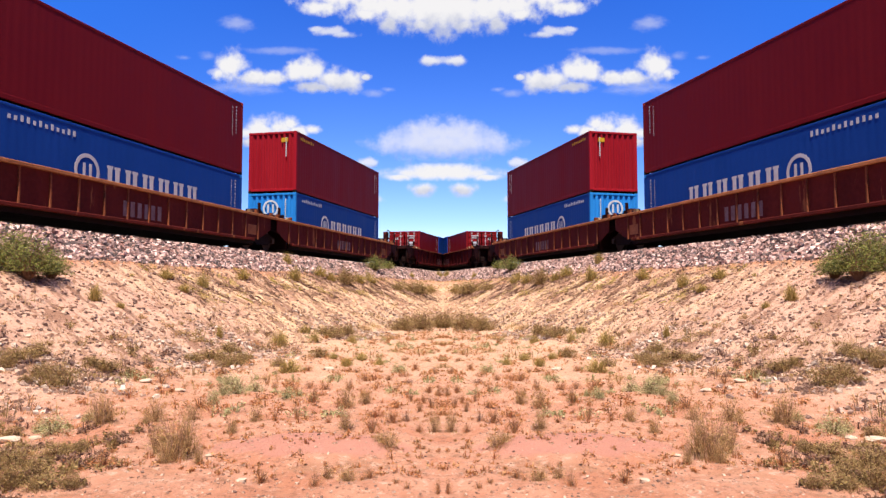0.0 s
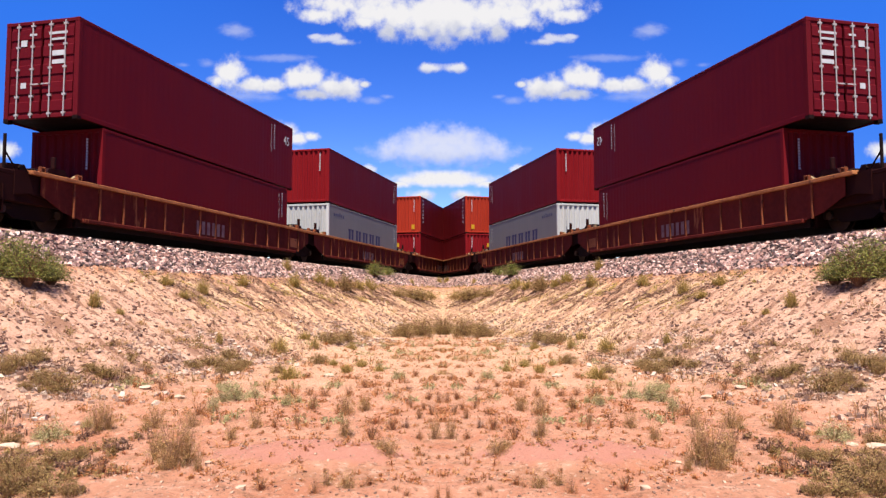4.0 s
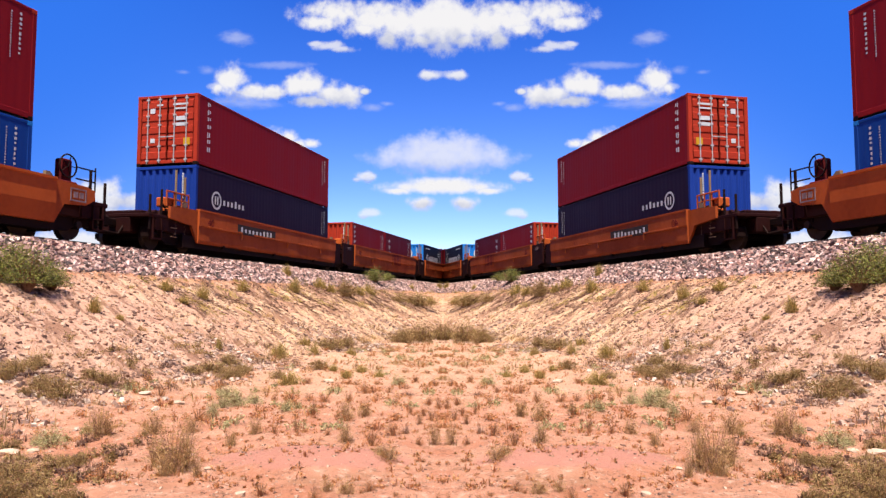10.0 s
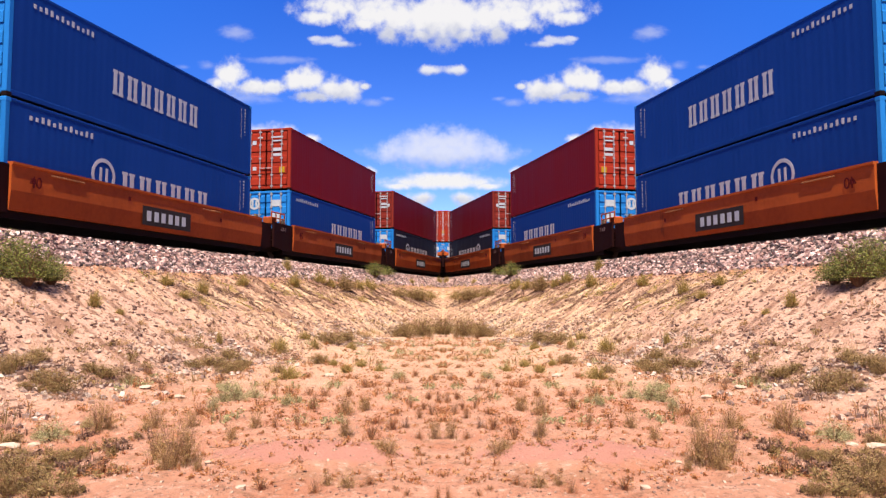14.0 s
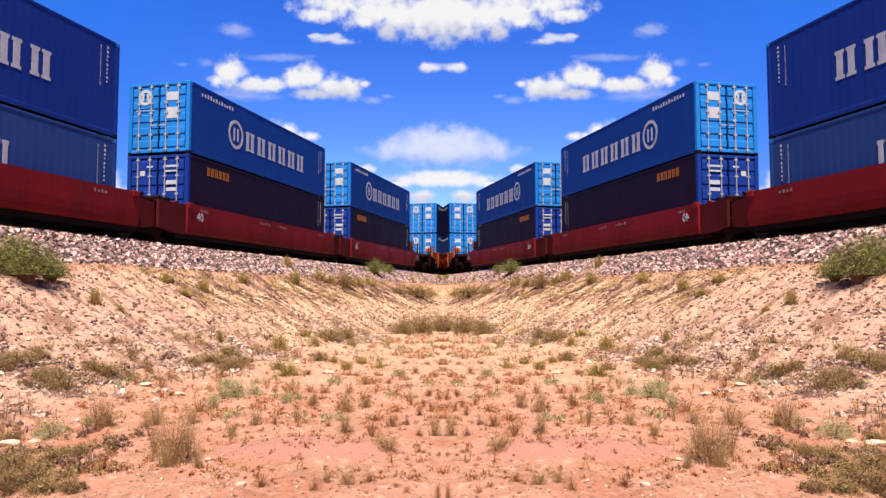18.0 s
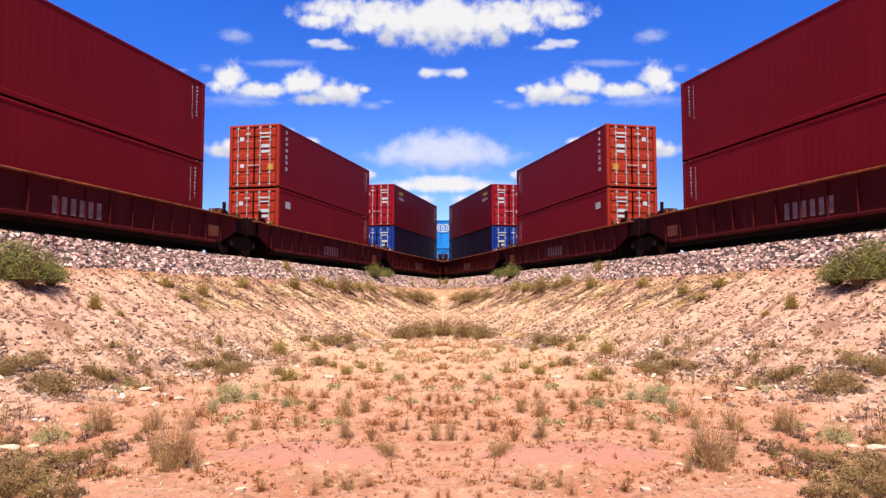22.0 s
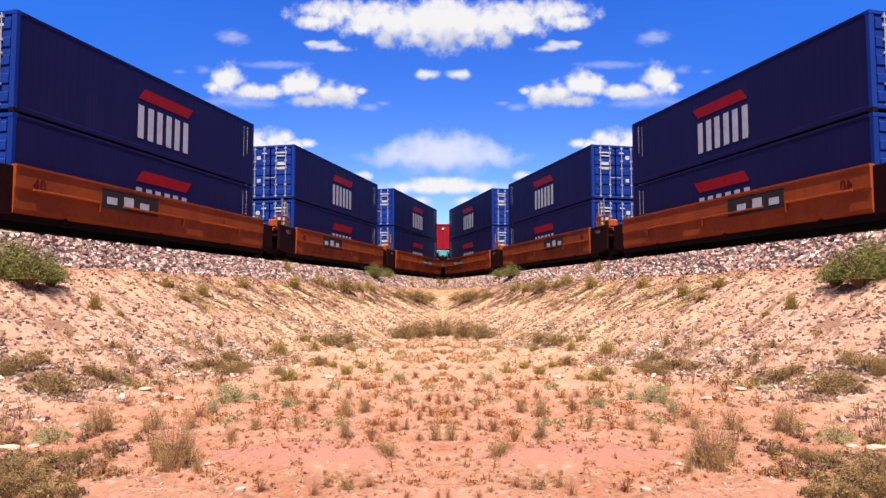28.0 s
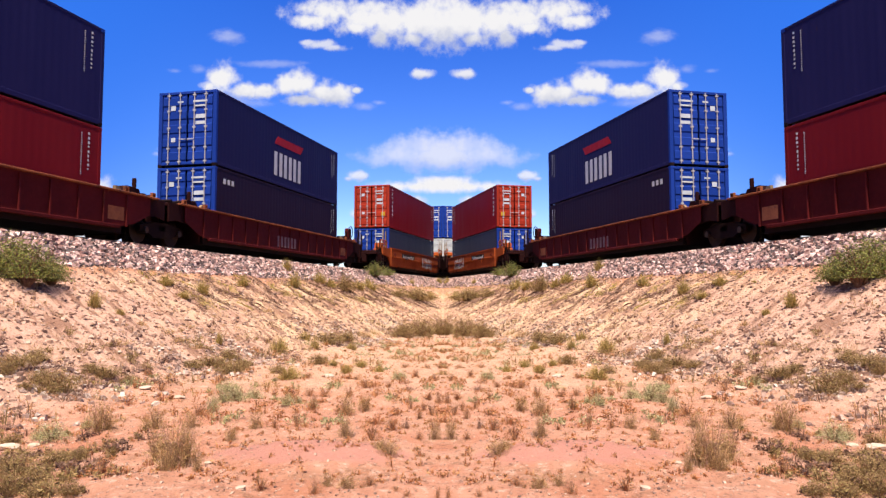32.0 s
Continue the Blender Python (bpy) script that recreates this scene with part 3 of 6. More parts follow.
BALLAST = stone_material("crushed_ballast", ((0.227, 0.123, 0.099), (0.356, 0.209, 0.167), (0.119, 0.063, 0.052), (0.454, 0.285, 0.234), (0.270, 0.128, 0.097), (0.032, 0.019, 0.016), (0.562, 0.380, 0.320), (0.065, 0.038, 0.032)))
PEBBLE = stone_material("desert_pebbles", ((0.300, 0.165, 0.100), (0.350, 0.212, 0.138), (0.220, 0.108, 0.062), (0.140, 0.066, 0.038), (0.320, 0.170, 0.102), (0.380, 0.245, 0.165), (0.100, 0.046, 0.028)))
ROCK = material("pale_rock", (0.38, 0.285, 0.205), (0.27, 0.170, 0.112), 9.0, 0.8, 0.9, 0.0, 0.4, 30.0)
CHALK = stone_material("pale_stones", ((0.370, 0.255, 0.185), (0.300, 0.190, 0.135), (0.420, 0.315, 0.235), (0.230, 0.130, 0.088), (0.150, 0.080, 0.055)))
for name, mat, label, args in (
        ("ballast", BALLAST, "crushed grey and pinkish track ballast", (30000, on_ballast, (0.028, 0.075), 3)),
        ("pebbles", PEBBLE, "brown and cream pebbles on the bank", (19000, on_bank, (0.010, 0.046), 4)),
        ("pale_stones", CHALK, "pale stones along the foot of the bank", (7500, at_foot, (0.010, 0.050), 5)),
        ("grit", PEBBLE, "small stones on the ditch floor", (9000, on_floor, (0.004, 0.013), 6))):
    me = bpy.data.meshes.new(name)
    made_points, made_faces = stones(*args)
    me.from_pydata(made_points, [], made_faces)
    me.materials.append(mat)
    tagged(new(name, me), label, "gravel", kind="stuff")

TIMBER = material("creosoted_timber", (0.07, 0.05, 0.04), (0.11, 0.09, 0.075), 6.0, 0.8, 0.85, 0.0, 0.3)
RAILSTEEL = material("rail_steel", (0.16, 0.09, 0.06), (0.10, 0.06, 0.045), 4.0, 0.7, 0.5, 0.6, 0.05)
for side in (-1, 1):
    track = tagged(empty("railway_track"), "steel rails on dark timber sleepers in ballast", "track", "railway tracks", "structure")
    for off in (-0.75, 0.75):
        for a, b in ((-480, -30), (-30, 30), (30, DIP - 4)):
            bm = bmesh.new()
            foot = [(-0.07, -0.17), (0.07, -0.17), (0.07, -0.155), (0.012, -0.13), (0.012, -0.04), (0.036, -0.03), (0.036, 0.0), (-0.036, 0.0), (-0.036, -0.03), (-0.012, -0.04), (-0.012, -0.13), (-0.07, -0.155)]
            prism(bm, [(off + x, z) for x, z in foot], a, b)
            me = bpy.data.meshes.new("rail")
            bm.to_mesh(me)
            bm.free()
            me.materials.append(RAILSTEEL)
            rail = new("rail", me)
            rail.parent = track
    bm = bmesh.new()
    for i in range(120):
        box(bm, -1.3, 1.3, -20.115 + 0.55 * i, -19.885 + 0.55 * i, -0.36, -0.17)
    me = bpy.data.meshes.new("sleepers")
    bm.to_mesh(me)
    bm.free()
    me.materials.append(TIMBER)
    ob = tagged(new("sleepers", me), kind="stuff")
    ob.parent = track
    track.matrix_basis = on_track(0, side)

# ---- containers ----
W2 = 1.219


def corrugated(bm, y0, y1, z0, z1, x, depth, pitch, sign):
    """A pressed sheet with trapezoid ribs along y, its crests at x."""
    k = max(1, round((y1 - y0) / pitch))
    p = (y1 - y0) / k
    line = []
    for i in range(k):
        a = y0 + i * p
        line += [(x, a), (x, a + 0.26 * p), (x - sign * depth, a + 0.5 * p), (x - sign * depth, a + 0.76 * p)]
    line.append((x, y1))
    lo = [bm.verts.new((px, py, z0)) for px, py in line]
    hi = [bm.verts.new((px, py, z1)) for px, py in line]
    for i in range(len(line) - 1):
        bm.faces.new((lo[i], lo[i + 1], hi[i + 1], hi[i]))


def end_sheet(bm, y, z0, z1, sign, depth=0.062, pitch=0.27):
    k = round(2.2 / pitch)
    p = 2.2 / k
    line = []
    for i in range(k):
        a = -1.1 + i * p
        line += [(a, y), (a + 0.3 * p, y), (a + 0.5 * p, y - sign * depth), (a + 0.8 * p, y - sign * depth)]
    line.append((1.1, y))
    lo = [bm.verts.new((px, py, z0)) for px, py in line]
    hi = [bm.verts.new((px, py, z1)) for px, py in line]
    for i in range(len(line) - 1):
        bm.faces.new((lo[i], lo[i + 1], hi[i + 1], hi[i]))


def door_leaf(bm, x0, x1, y, z0, z1):
    """A pressed door leaf with shallow horizontal swages."""
    k = 5
    h = (z1 - z0) / k
    line = [(y + 0.05, z0), (y + 0.05, z1), (y, z1)]
    for i in reversed(range(k)):
        a, b = z0 + i * h + 0.10, z0 + (i + 1) * h - 0.10
        line += [(y, b), (y - 0.022, b - 0.02), (y - 0.022, a + 0.02), (y, a)]
    sheet_x(bm, line + [(y, z0)], x0 + 0.03, x1 - 0.03)


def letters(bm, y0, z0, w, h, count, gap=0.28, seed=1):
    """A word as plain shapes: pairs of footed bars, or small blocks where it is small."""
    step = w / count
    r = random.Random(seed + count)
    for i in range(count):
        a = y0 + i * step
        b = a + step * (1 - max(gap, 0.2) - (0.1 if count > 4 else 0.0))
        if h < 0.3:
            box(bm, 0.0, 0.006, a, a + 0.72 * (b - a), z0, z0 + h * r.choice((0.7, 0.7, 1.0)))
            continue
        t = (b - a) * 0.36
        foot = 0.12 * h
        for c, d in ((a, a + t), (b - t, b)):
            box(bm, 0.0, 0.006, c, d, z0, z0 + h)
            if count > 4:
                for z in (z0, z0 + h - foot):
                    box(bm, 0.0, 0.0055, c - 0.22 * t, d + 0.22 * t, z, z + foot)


def ring(bm, y, z, r0, r1, k=28):
    """A flat ring with a little thickness."""
    loops = [[bm.verts.new((x, y + rr * math.cos(6.2832 * i / k), z + rr * math.sin(6.2832 * i / k))) for i in range(k)] for x, rr in ((0.0, r0), (0.006, r0), (0.006, r1), (0.0, r1))]
    for a, b in zip(loops, loops[1:] + loops[:1]):
        for i in range(k):
            bm.faces.new((a[i], a[(i + 1) % k], b[(i + 1) % k], b[i]))


def column(bm, y, z1, z0, size, seed):
    """A word written downwards, as short bars."""
    r = random.Random(seed)
    z = z1
    while z > z0:
        h = size * r.uniform(0.5, 0.9)
        w = size * r.uniform(0.5, 0.85)
        if size > 0.15:
            box(bm, 0.0, 0.006, y, y + 0.34 * w, z - h, z)
            box(bm, 0.0, 0.006, y + 0.62 * w, y + w, z - h * r.uniform(0.6, 1.0), z)
        else:
            box(bm, 0.0, 0.006, y, y + w, z - h, z)
        z -= size * (1.1 if size > 0.2 else 1.5)


TONE = {"royal": "royal blue", "sunlit_blue": "sunlit blue", "slate": "slate grey", "black_blue": "blackish navy", "sunlit_red": "sunlit red", "dark_red": "dark red", "brick": "brick red", "faded_blue": "faded blue", "pale_grey": "pale grey"}


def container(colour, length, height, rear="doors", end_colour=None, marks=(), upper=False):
    """A shipping container: base centre at its origin, its rear end towards -y, its shown flank towards +x."""
    c = PAINT[colour]
    # the end paint is brighter than the flank's, with sunlight put into its colour
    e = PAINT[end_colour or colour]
    L2 = length / 2
    kind = (round(length, 1), round(height, 2))
    label = f"{TONE.get(colour, colour)} corrugated shipping container with {TONE.get(end_colour or colour, end_colour or colour)} {'doors' if rear == 'doors' else 'end'}, {'stacked on another' if upper else 'in a wagon'}"
    ob = tagged(empty("shipping_container"), label, "container", "containers on the train")
    for s in (-1, 1):
        def wall(bm):
            corrugated(bm, -L2 + 0.14, L2 - 0.14, 0.16, height - 0.07, s * (W2 - 0.008), 0.0024, 0.278, s)

        def top_rail(bm):
            box(bm, s * W2 - s * 0.06, s * W2, -L2 + 0.12, L2 - 0.12, height - 0.08, height - 0.006, 0.008)

        def bottom_rail(bm):
            box(bm, s * W2 - s * 0.05, s * W2, -L2 + 0.12, L2 - 0.12, 0.055, 0.19, 0.01)

        if s > 0:
            part("side_wall", ("side_wall", kind, s), wall, c, ob)
            part("top_rail", ("top_rail", kind, s), top_rail, c, ob)
            part("bottom_rail", ("bottom_rail", kind, s), bottom_rail, c, ob)
        else:
            part("side_wall", ("side_wall", kind, s), lambda bm: (wall(bm), top_rail(bm), bottom_rail(bm)), c, ob)
        for f in (-1, 1):
            part("corner_post", ("corner_post", kind[1], s, f), lambda bm: box(bm, s * (W2 - 0.15), s * W2, min(0, -f * 0.14), max(0, -f * 0.14), 0.11, height - 0.11, 0.012), e if f < 0 else c, ob, "", (0, f * L2, 0))
            for z in (0.0, height - 0.118):
                part("corner_casting", ("corner_casting", s, f), lambda bm: box(bm, s * (W2 - 0.162), s * (W2 + 0.002), min(f * 0.003, -f * 0.178), max(f * 0.003, -f * 0.178), 0, 0.118, 0.012), DARK if z == 0.0 else e, ob, "", (0, f * L2, z))
    for f in (-1, 1):
        part("end_header", ("end_header", f), lambda bm: box(bm, -1.07, 1.07, min(-f * 0.1, -f * 0.005), max(-f * 0.1, -f * 0.005), -0.11, -0.006, 0.01), e, ob, "", (0, f * L2, height))
        part("end_sill", ("end_sill", f), lambda bm: box(bm, -1.07, 1.07, min(-f * 0.1, -f * 0.005), max(-f * 0.1, -f * 0.005), 0.085, 0.19, 0.01), e, ob, "", (0, f * L2, 0))
    part("roof", ("roof", kind), lambda bm: box(bm, -W2 + 0.05, W2 - 0.05, -L2 + 0.1, L2 - 0.1, height - 0.045, height - 0.02), c, ob)
    part("floor_panel", ("floor_panel", kind), lambda bm: box(bm, -W2 + 0.05, W2 - 0.05, -L2 + 0.1, L2 - 0.1, 0.10, 0.15), DARK, ob)
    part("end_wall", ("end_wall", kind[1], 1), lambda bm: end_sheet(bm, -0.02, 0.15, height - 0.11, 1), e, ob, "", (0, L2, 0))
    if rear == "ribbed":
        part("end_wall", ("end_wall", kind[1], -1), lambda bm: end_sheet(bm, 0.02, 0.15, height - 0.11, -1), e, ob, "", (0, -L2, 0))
        part("serial_strip", ("serial_strip_r", kind[1]), lambda bm: [box(bm, 0.675, 0.725, -0.004, 0.02, height - 0.34 - 0.085 * k, height - 0.28 - 0.085 * k) for k in range(11)], LETTER, ob, "white serial marks", (0, -L2, 0))
    else:
        for s in (-1, 1):
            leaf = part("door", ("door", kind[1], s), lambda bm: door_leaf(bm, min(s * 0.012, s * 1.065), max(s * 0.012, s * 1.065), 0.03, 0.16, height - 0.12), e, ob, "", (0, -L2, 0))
            for r in (0.30, 0.78):
                part("lock_rod", ("lock_rod", kind[1]), lambda bm: (tube(bm, (0, 0.0, 0.10), (0, 0.0, height - 0.06), 0.02, 6), [box(bm, -0.06, 0.06, -0.018, 0.03, k - 0.03, k + 0.03) for k in (0.2, 0.72, 1.5, height - 0.75, height - 0.16)]), STEEL, leaf, "galvanised rod", (s * r, -0.012, 0))
                if r < 0.5:
                    part("handle", "handle", lambda bm: box(bm, -0.02, 0.34, -0.03, -0.012, -0.018, 0.018), STEEL, leaf, "", (s * r - (0.32 if s > 0 else 0), -0.01, 1.05 + 0.12 * (r > 0.5)))
            if s > 0:
                papers = ((0.53, 0.86, 0.30, 0.035, LETTER), (0.53, 0.80, 0.22, 0.03, LETTER), (0.55, 0.66, 0.20, 0.075, LETTER), (0.55, 0.575, 0.20, 0.06, LETTER)) if (end_colour or colour) != "sunlit_blue" else ((0.52, 0.80, 0.26, 0.15, LETTER), (0.52, 0.57, 0.24, 0.20, LETTER))
                if (end_colour or colour) == "sunlit_red":
                    papers += ((0.80, 0.33, 0.13, 0.13, YELLOW),)
            else:
                papers = ((-0.60, 0.78, 0.10, 0.09, LETTER), (-0.30, 0.86, 0.12, 0.03, LETTER), (-0.58, 0.36, 0.09, 0.08, LETTER)) if (end_colour or colour) != "sunlit_blue" else ((-0.55, 0.62, 0.36, 0.012, LETTER), (-0.30, 0.48, 0.06, 0.05, LETTER))
            for x, zf, ww, hh, mt in papers:
                part("sticker", ("sticker", ww, hh), lambda bm: box(bm, -ww, ww, -0.004, 0.004, -hh, hh), mt, leaf, "", (x, 0.003, height * zf))
        if (end_colour or colour) == "sunlit_blue":
            def disc(bm):
                rims = [[bm.verts.new((rr * math.cos(6.2832 * i / 24), yy, rr * math.sin(6.2832 * i / 24))) for i in range(24)] for yy, rr in ((0.004, 0.17), (-0.004, 0.17), (-0.004, 0.28), (0.004, 0.28))]
                for a, b in zip(rims, rims[1:] + rims[:1]):
                    for i in range(24):
                        bm.faces.new((a[i], a[(i + 1) % 24], b[(i + 1) % 24], b[i]))
                box(bm, -0.13, -0.05, -0.004, 0.004, -0.13, 0.13)
                box(bm, 0.05, 0.13, -0.004, 0.004, -0.13, 0.13)
            part("badge", ("door_badge",), disc, LETTER, ob, "white ring badge", (-0.55, -L2 + 0.003, height * 0.80))
    for m in marks:
        m(ob, length, height)
    # number strips stand beside the forward edge of the flank
    back_off = 1.3 if length > 13 else 0.0
    part("serial_strip", ("serial_strip", kind), lambda bm: [column(bm, L2 - 0.55 - back_off, height - 0.25, height - 1.3, 0.085, 5), column(bm, L2 - 0.82 - back_off, height - 0.3, height - 1.5, 0.045, 6)], LETTER, ob, "small white serial marks", (W2 - 0.006, 0, 0))["kind"] = "stuff"
    return ob


def word(frac, zf, w, h, count, mat, seed=1):
    """A painted word at a fraction of the length (0 the rear) and of the height."""
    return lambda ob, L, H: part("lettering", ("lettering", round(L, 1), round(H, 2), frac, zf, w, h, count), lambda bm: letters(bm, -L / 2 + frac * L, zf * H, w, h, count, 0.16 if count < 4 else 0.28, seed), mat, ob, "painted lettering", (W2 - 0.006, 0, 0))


def badge(frac, zf, r, mat):
    def make(ob, L, H):
        def build(bm):
            ring(bm, -L / 2 + frac * L, zf * H, r * 0.78, r)
            for a in (-0.34, 0.16):
                box(bm, 0.0, 0.006, -L / 2 + frac * L + a * r, -L / 2 + frac * L + (a + 0.2) * r, zf * H - 0.45 * r, zf * H + 0.45 * r)
        part("badge", ("badge", round(L, 1), round(H, 2), frac, zf, r), build, mat, ob, "white ring badge", (W2 - 0.006, 0, 0))
    return make


def block(frac, zf, w, h, mat, skew=0.0):
    def make(ob, L, H):
        y, z = -L / 2 + frac * L, zf * H
        part("painted_panel", ("painted_panel", round(L, 1), round(H, 2), frac, zf, w, h, skew), lambda bm: sheet_x(bm, [(y, z), (y + w, z), (y + w + skew, z + h), (y + skew, z + h)], 0, 0.005), mat, ob, "", (W2 - 0.006, 0, 0))
    return make


def down(frac, zf, drop, size, mat, seed=3):
    return lambda ob, L, H: part("lettering", ("down", round(L, 1), round(H, 2), frac, zf, drop, size), lambda bm: column(bm, -L / 2 + frac * L, zf * H, zf * H - drop, size, seed), mat, ob, "painted lettering", (W2 - 0.006, 0, 0))


def end_badge(mat=LETTER):
    """A round badge and two yellow patches on the ribbed rear end."""
    def make(ob, L, H):
        def build(bm):
            rims = [[bm.verts.new((-0.05 + rr * math.cos(6.2832 * i / 28), yy, rr * math.sin(6.2832 * i / 28))) for i in range(28)] for yy, rr in ((0.004, 0.31), (-0.004, 0.31), (-0.004, 0.40), (0.004, 0.40))]
            for a, b in zip(rims, rims[1:] + rims[:1]):
                for i in range(28):
                    bm.faces.new((a[i], a[(i + 1) % 28], b[(i + 1) % 28], b[i]))
            box(bm, -0.22, -0.13, -0.004, 0.004, -0.2, 0.2)
            box(bm, 0.03, 0.12, -0.004, 0.004, -0.2, 0.2)
        part("badge", ("end_badge",), build, mat, ob, "white ring badge", (0, -L / 2 - 0.004, H * 0.72))
    return make


def end_patch(x, zf, w, h, mat):
    return lambda ob, L, H: part("sticker", ("end_patch", w, h), lambda bm: box(bm, -w / 2, w / 2, -0.004, 0.012, -h / 2, h / 2), mat, ob, "", (x, -L / 2, H * zf))


# ---- well wagons ----


def truck(parent, y):
    """A two-axle truck under a wagon end."""
    t = part("truck", "truck", lambda bm: (box(bm, -1.1, 1.1, -0.22, 0.22, 0.42, 0.66, 0.03), box(bm, -0.4, 0.4, -0.4, 0.4, 0.6, 0.78, 0.03)), DARK, parent, "dark greasy two-axle truck", (0, y, 0))
    for s in (-1, 1):
        part("side_frame", ("side_frame", s), lambda bm: sheet_x(bm, [(-1.15, 0.36), (-0.75, 0.36), (-0.5, 0.22), (0.5, 0.22), (0.75, 0.36), (1.15, 0.36), (1.15, 0.56), (0.5, 0.72), (-0.5, 0.72), (-1.15, 0.56)], s * 0.96, s * 1.10), DARK, t)
        for a in (-0.89, 0.89):
            wheel = part("wheel", ("wheel", s), lambda bm: (tube(bm, (s * 0.70, 0, 0.42), (s * 0.82, 0, 0.42), 0.42, 20), tube(bm, (s * 0.665, 0, 0.42), (s * 0.70, 0, 0.42), 0.45, 20), tube(bm, (s * 0.82, 0, 0.42), (s * 1.16, 0, 0.42), 0.11, 10)), WHEEL, t, "", (0, a, 0))
    for a in (-0.89, 0.89):
        part("axle", "axle", lambda bm: tube(bm, (-0.7, 0, 0.42), (0.7, 0, 0.42), 0.08, 8), DARK, t, "", (0, a, 0))
    return t


def brake_stand(ob, y):
    """The hand-brake wheel and its rails on an end platform."""
    def wheel(bm):
        rim = [[bm.verts.new((0.024 * math.sin(6.2832 * j / 5), (0.32 + 0.024 * math.cos(6.2832 * j / 5)) * math.cos(6.2832 * i / 18), (0.32 + 0.024 * math.cos(6.2832 * j / 5)) * math.sin(6.2832 * i / 18))) for j in range(5)] for i in range(18)]
        for a, b in zip(rim, rim[1:] + rim[:1]):
            for j in range(5):
                bm.faces.new((a[j], a[(j + 1) % 5], b[(j + 1) % 5], b[j]))
        for i in range(5):
            a = 6.2832 * i / 5
            tube(bm, (0, 0, 0), (0, 0.31 * math.cos(a), 0.31 * math.sin(a)), 0.014, 5)
    part("brake_wheel", "brake_wheel", wheel, DARK, ob, "round hand-brake wheel", (1.02, y, 2.02))
    part("brake_rail", "brake_rail", lambda bm: [tube(bm, a, b, 0.022, 6) for a, b in (((1.2, 0.1, 2.0), (1.2, 0.85, 2.0)), ((1.2, 0.1, 1.68), (1.2, 0.85, 1.68)), ((1.2, 0.85, 1.4), (1.2, 0.85, 2.1)))], DARK, ob, "", (0, y, 0))
    part("brake_housing", "brake_housing", lambda bm: (box(bm, 0.72, 1.0, -0.2, 0.2, 1.55, 2.22, 0.05), box(bm, 0.6, 1.1, -0.55, 0.3, 1.42, 1.6, 0.04)), MAROON_STEEL, ob, "", (0, y, 0))


# kind: side paint, chord paint, flank top and foot over the rail, half length of the flank to the rear and to the front, reach to the next unit
WAGONS = {
    "ribbed": (RUSTED, CHORD, 1.44, 0.36, 8.3, 8.3, 9.1, "rust-brown ribbed steel well wagon"),
    "maroon": (MAROON_STEEL, RUST_EDGE, 1.44, 0.36, 8.2, 8.2, 9.05, "dark maroon ribbed steel well wagon"),
    "orange": (ORANGE, ORANGE, 1.56, 0.35, 6.15, 6.65, 7.85, "orange-brown articulated well wagon"),
    "smooth": (BRIGHT, BRIGHT, 1.55, 0.36, 6.05, 6.75, 7.95, "smooth orange-brown articulated well wagon"),
    "crimson": (RED_STEEL, RED_STEEL, 1.38, 0.34, 6.4, 6.9, 7.95, "crimson articulated well wagon"),
}


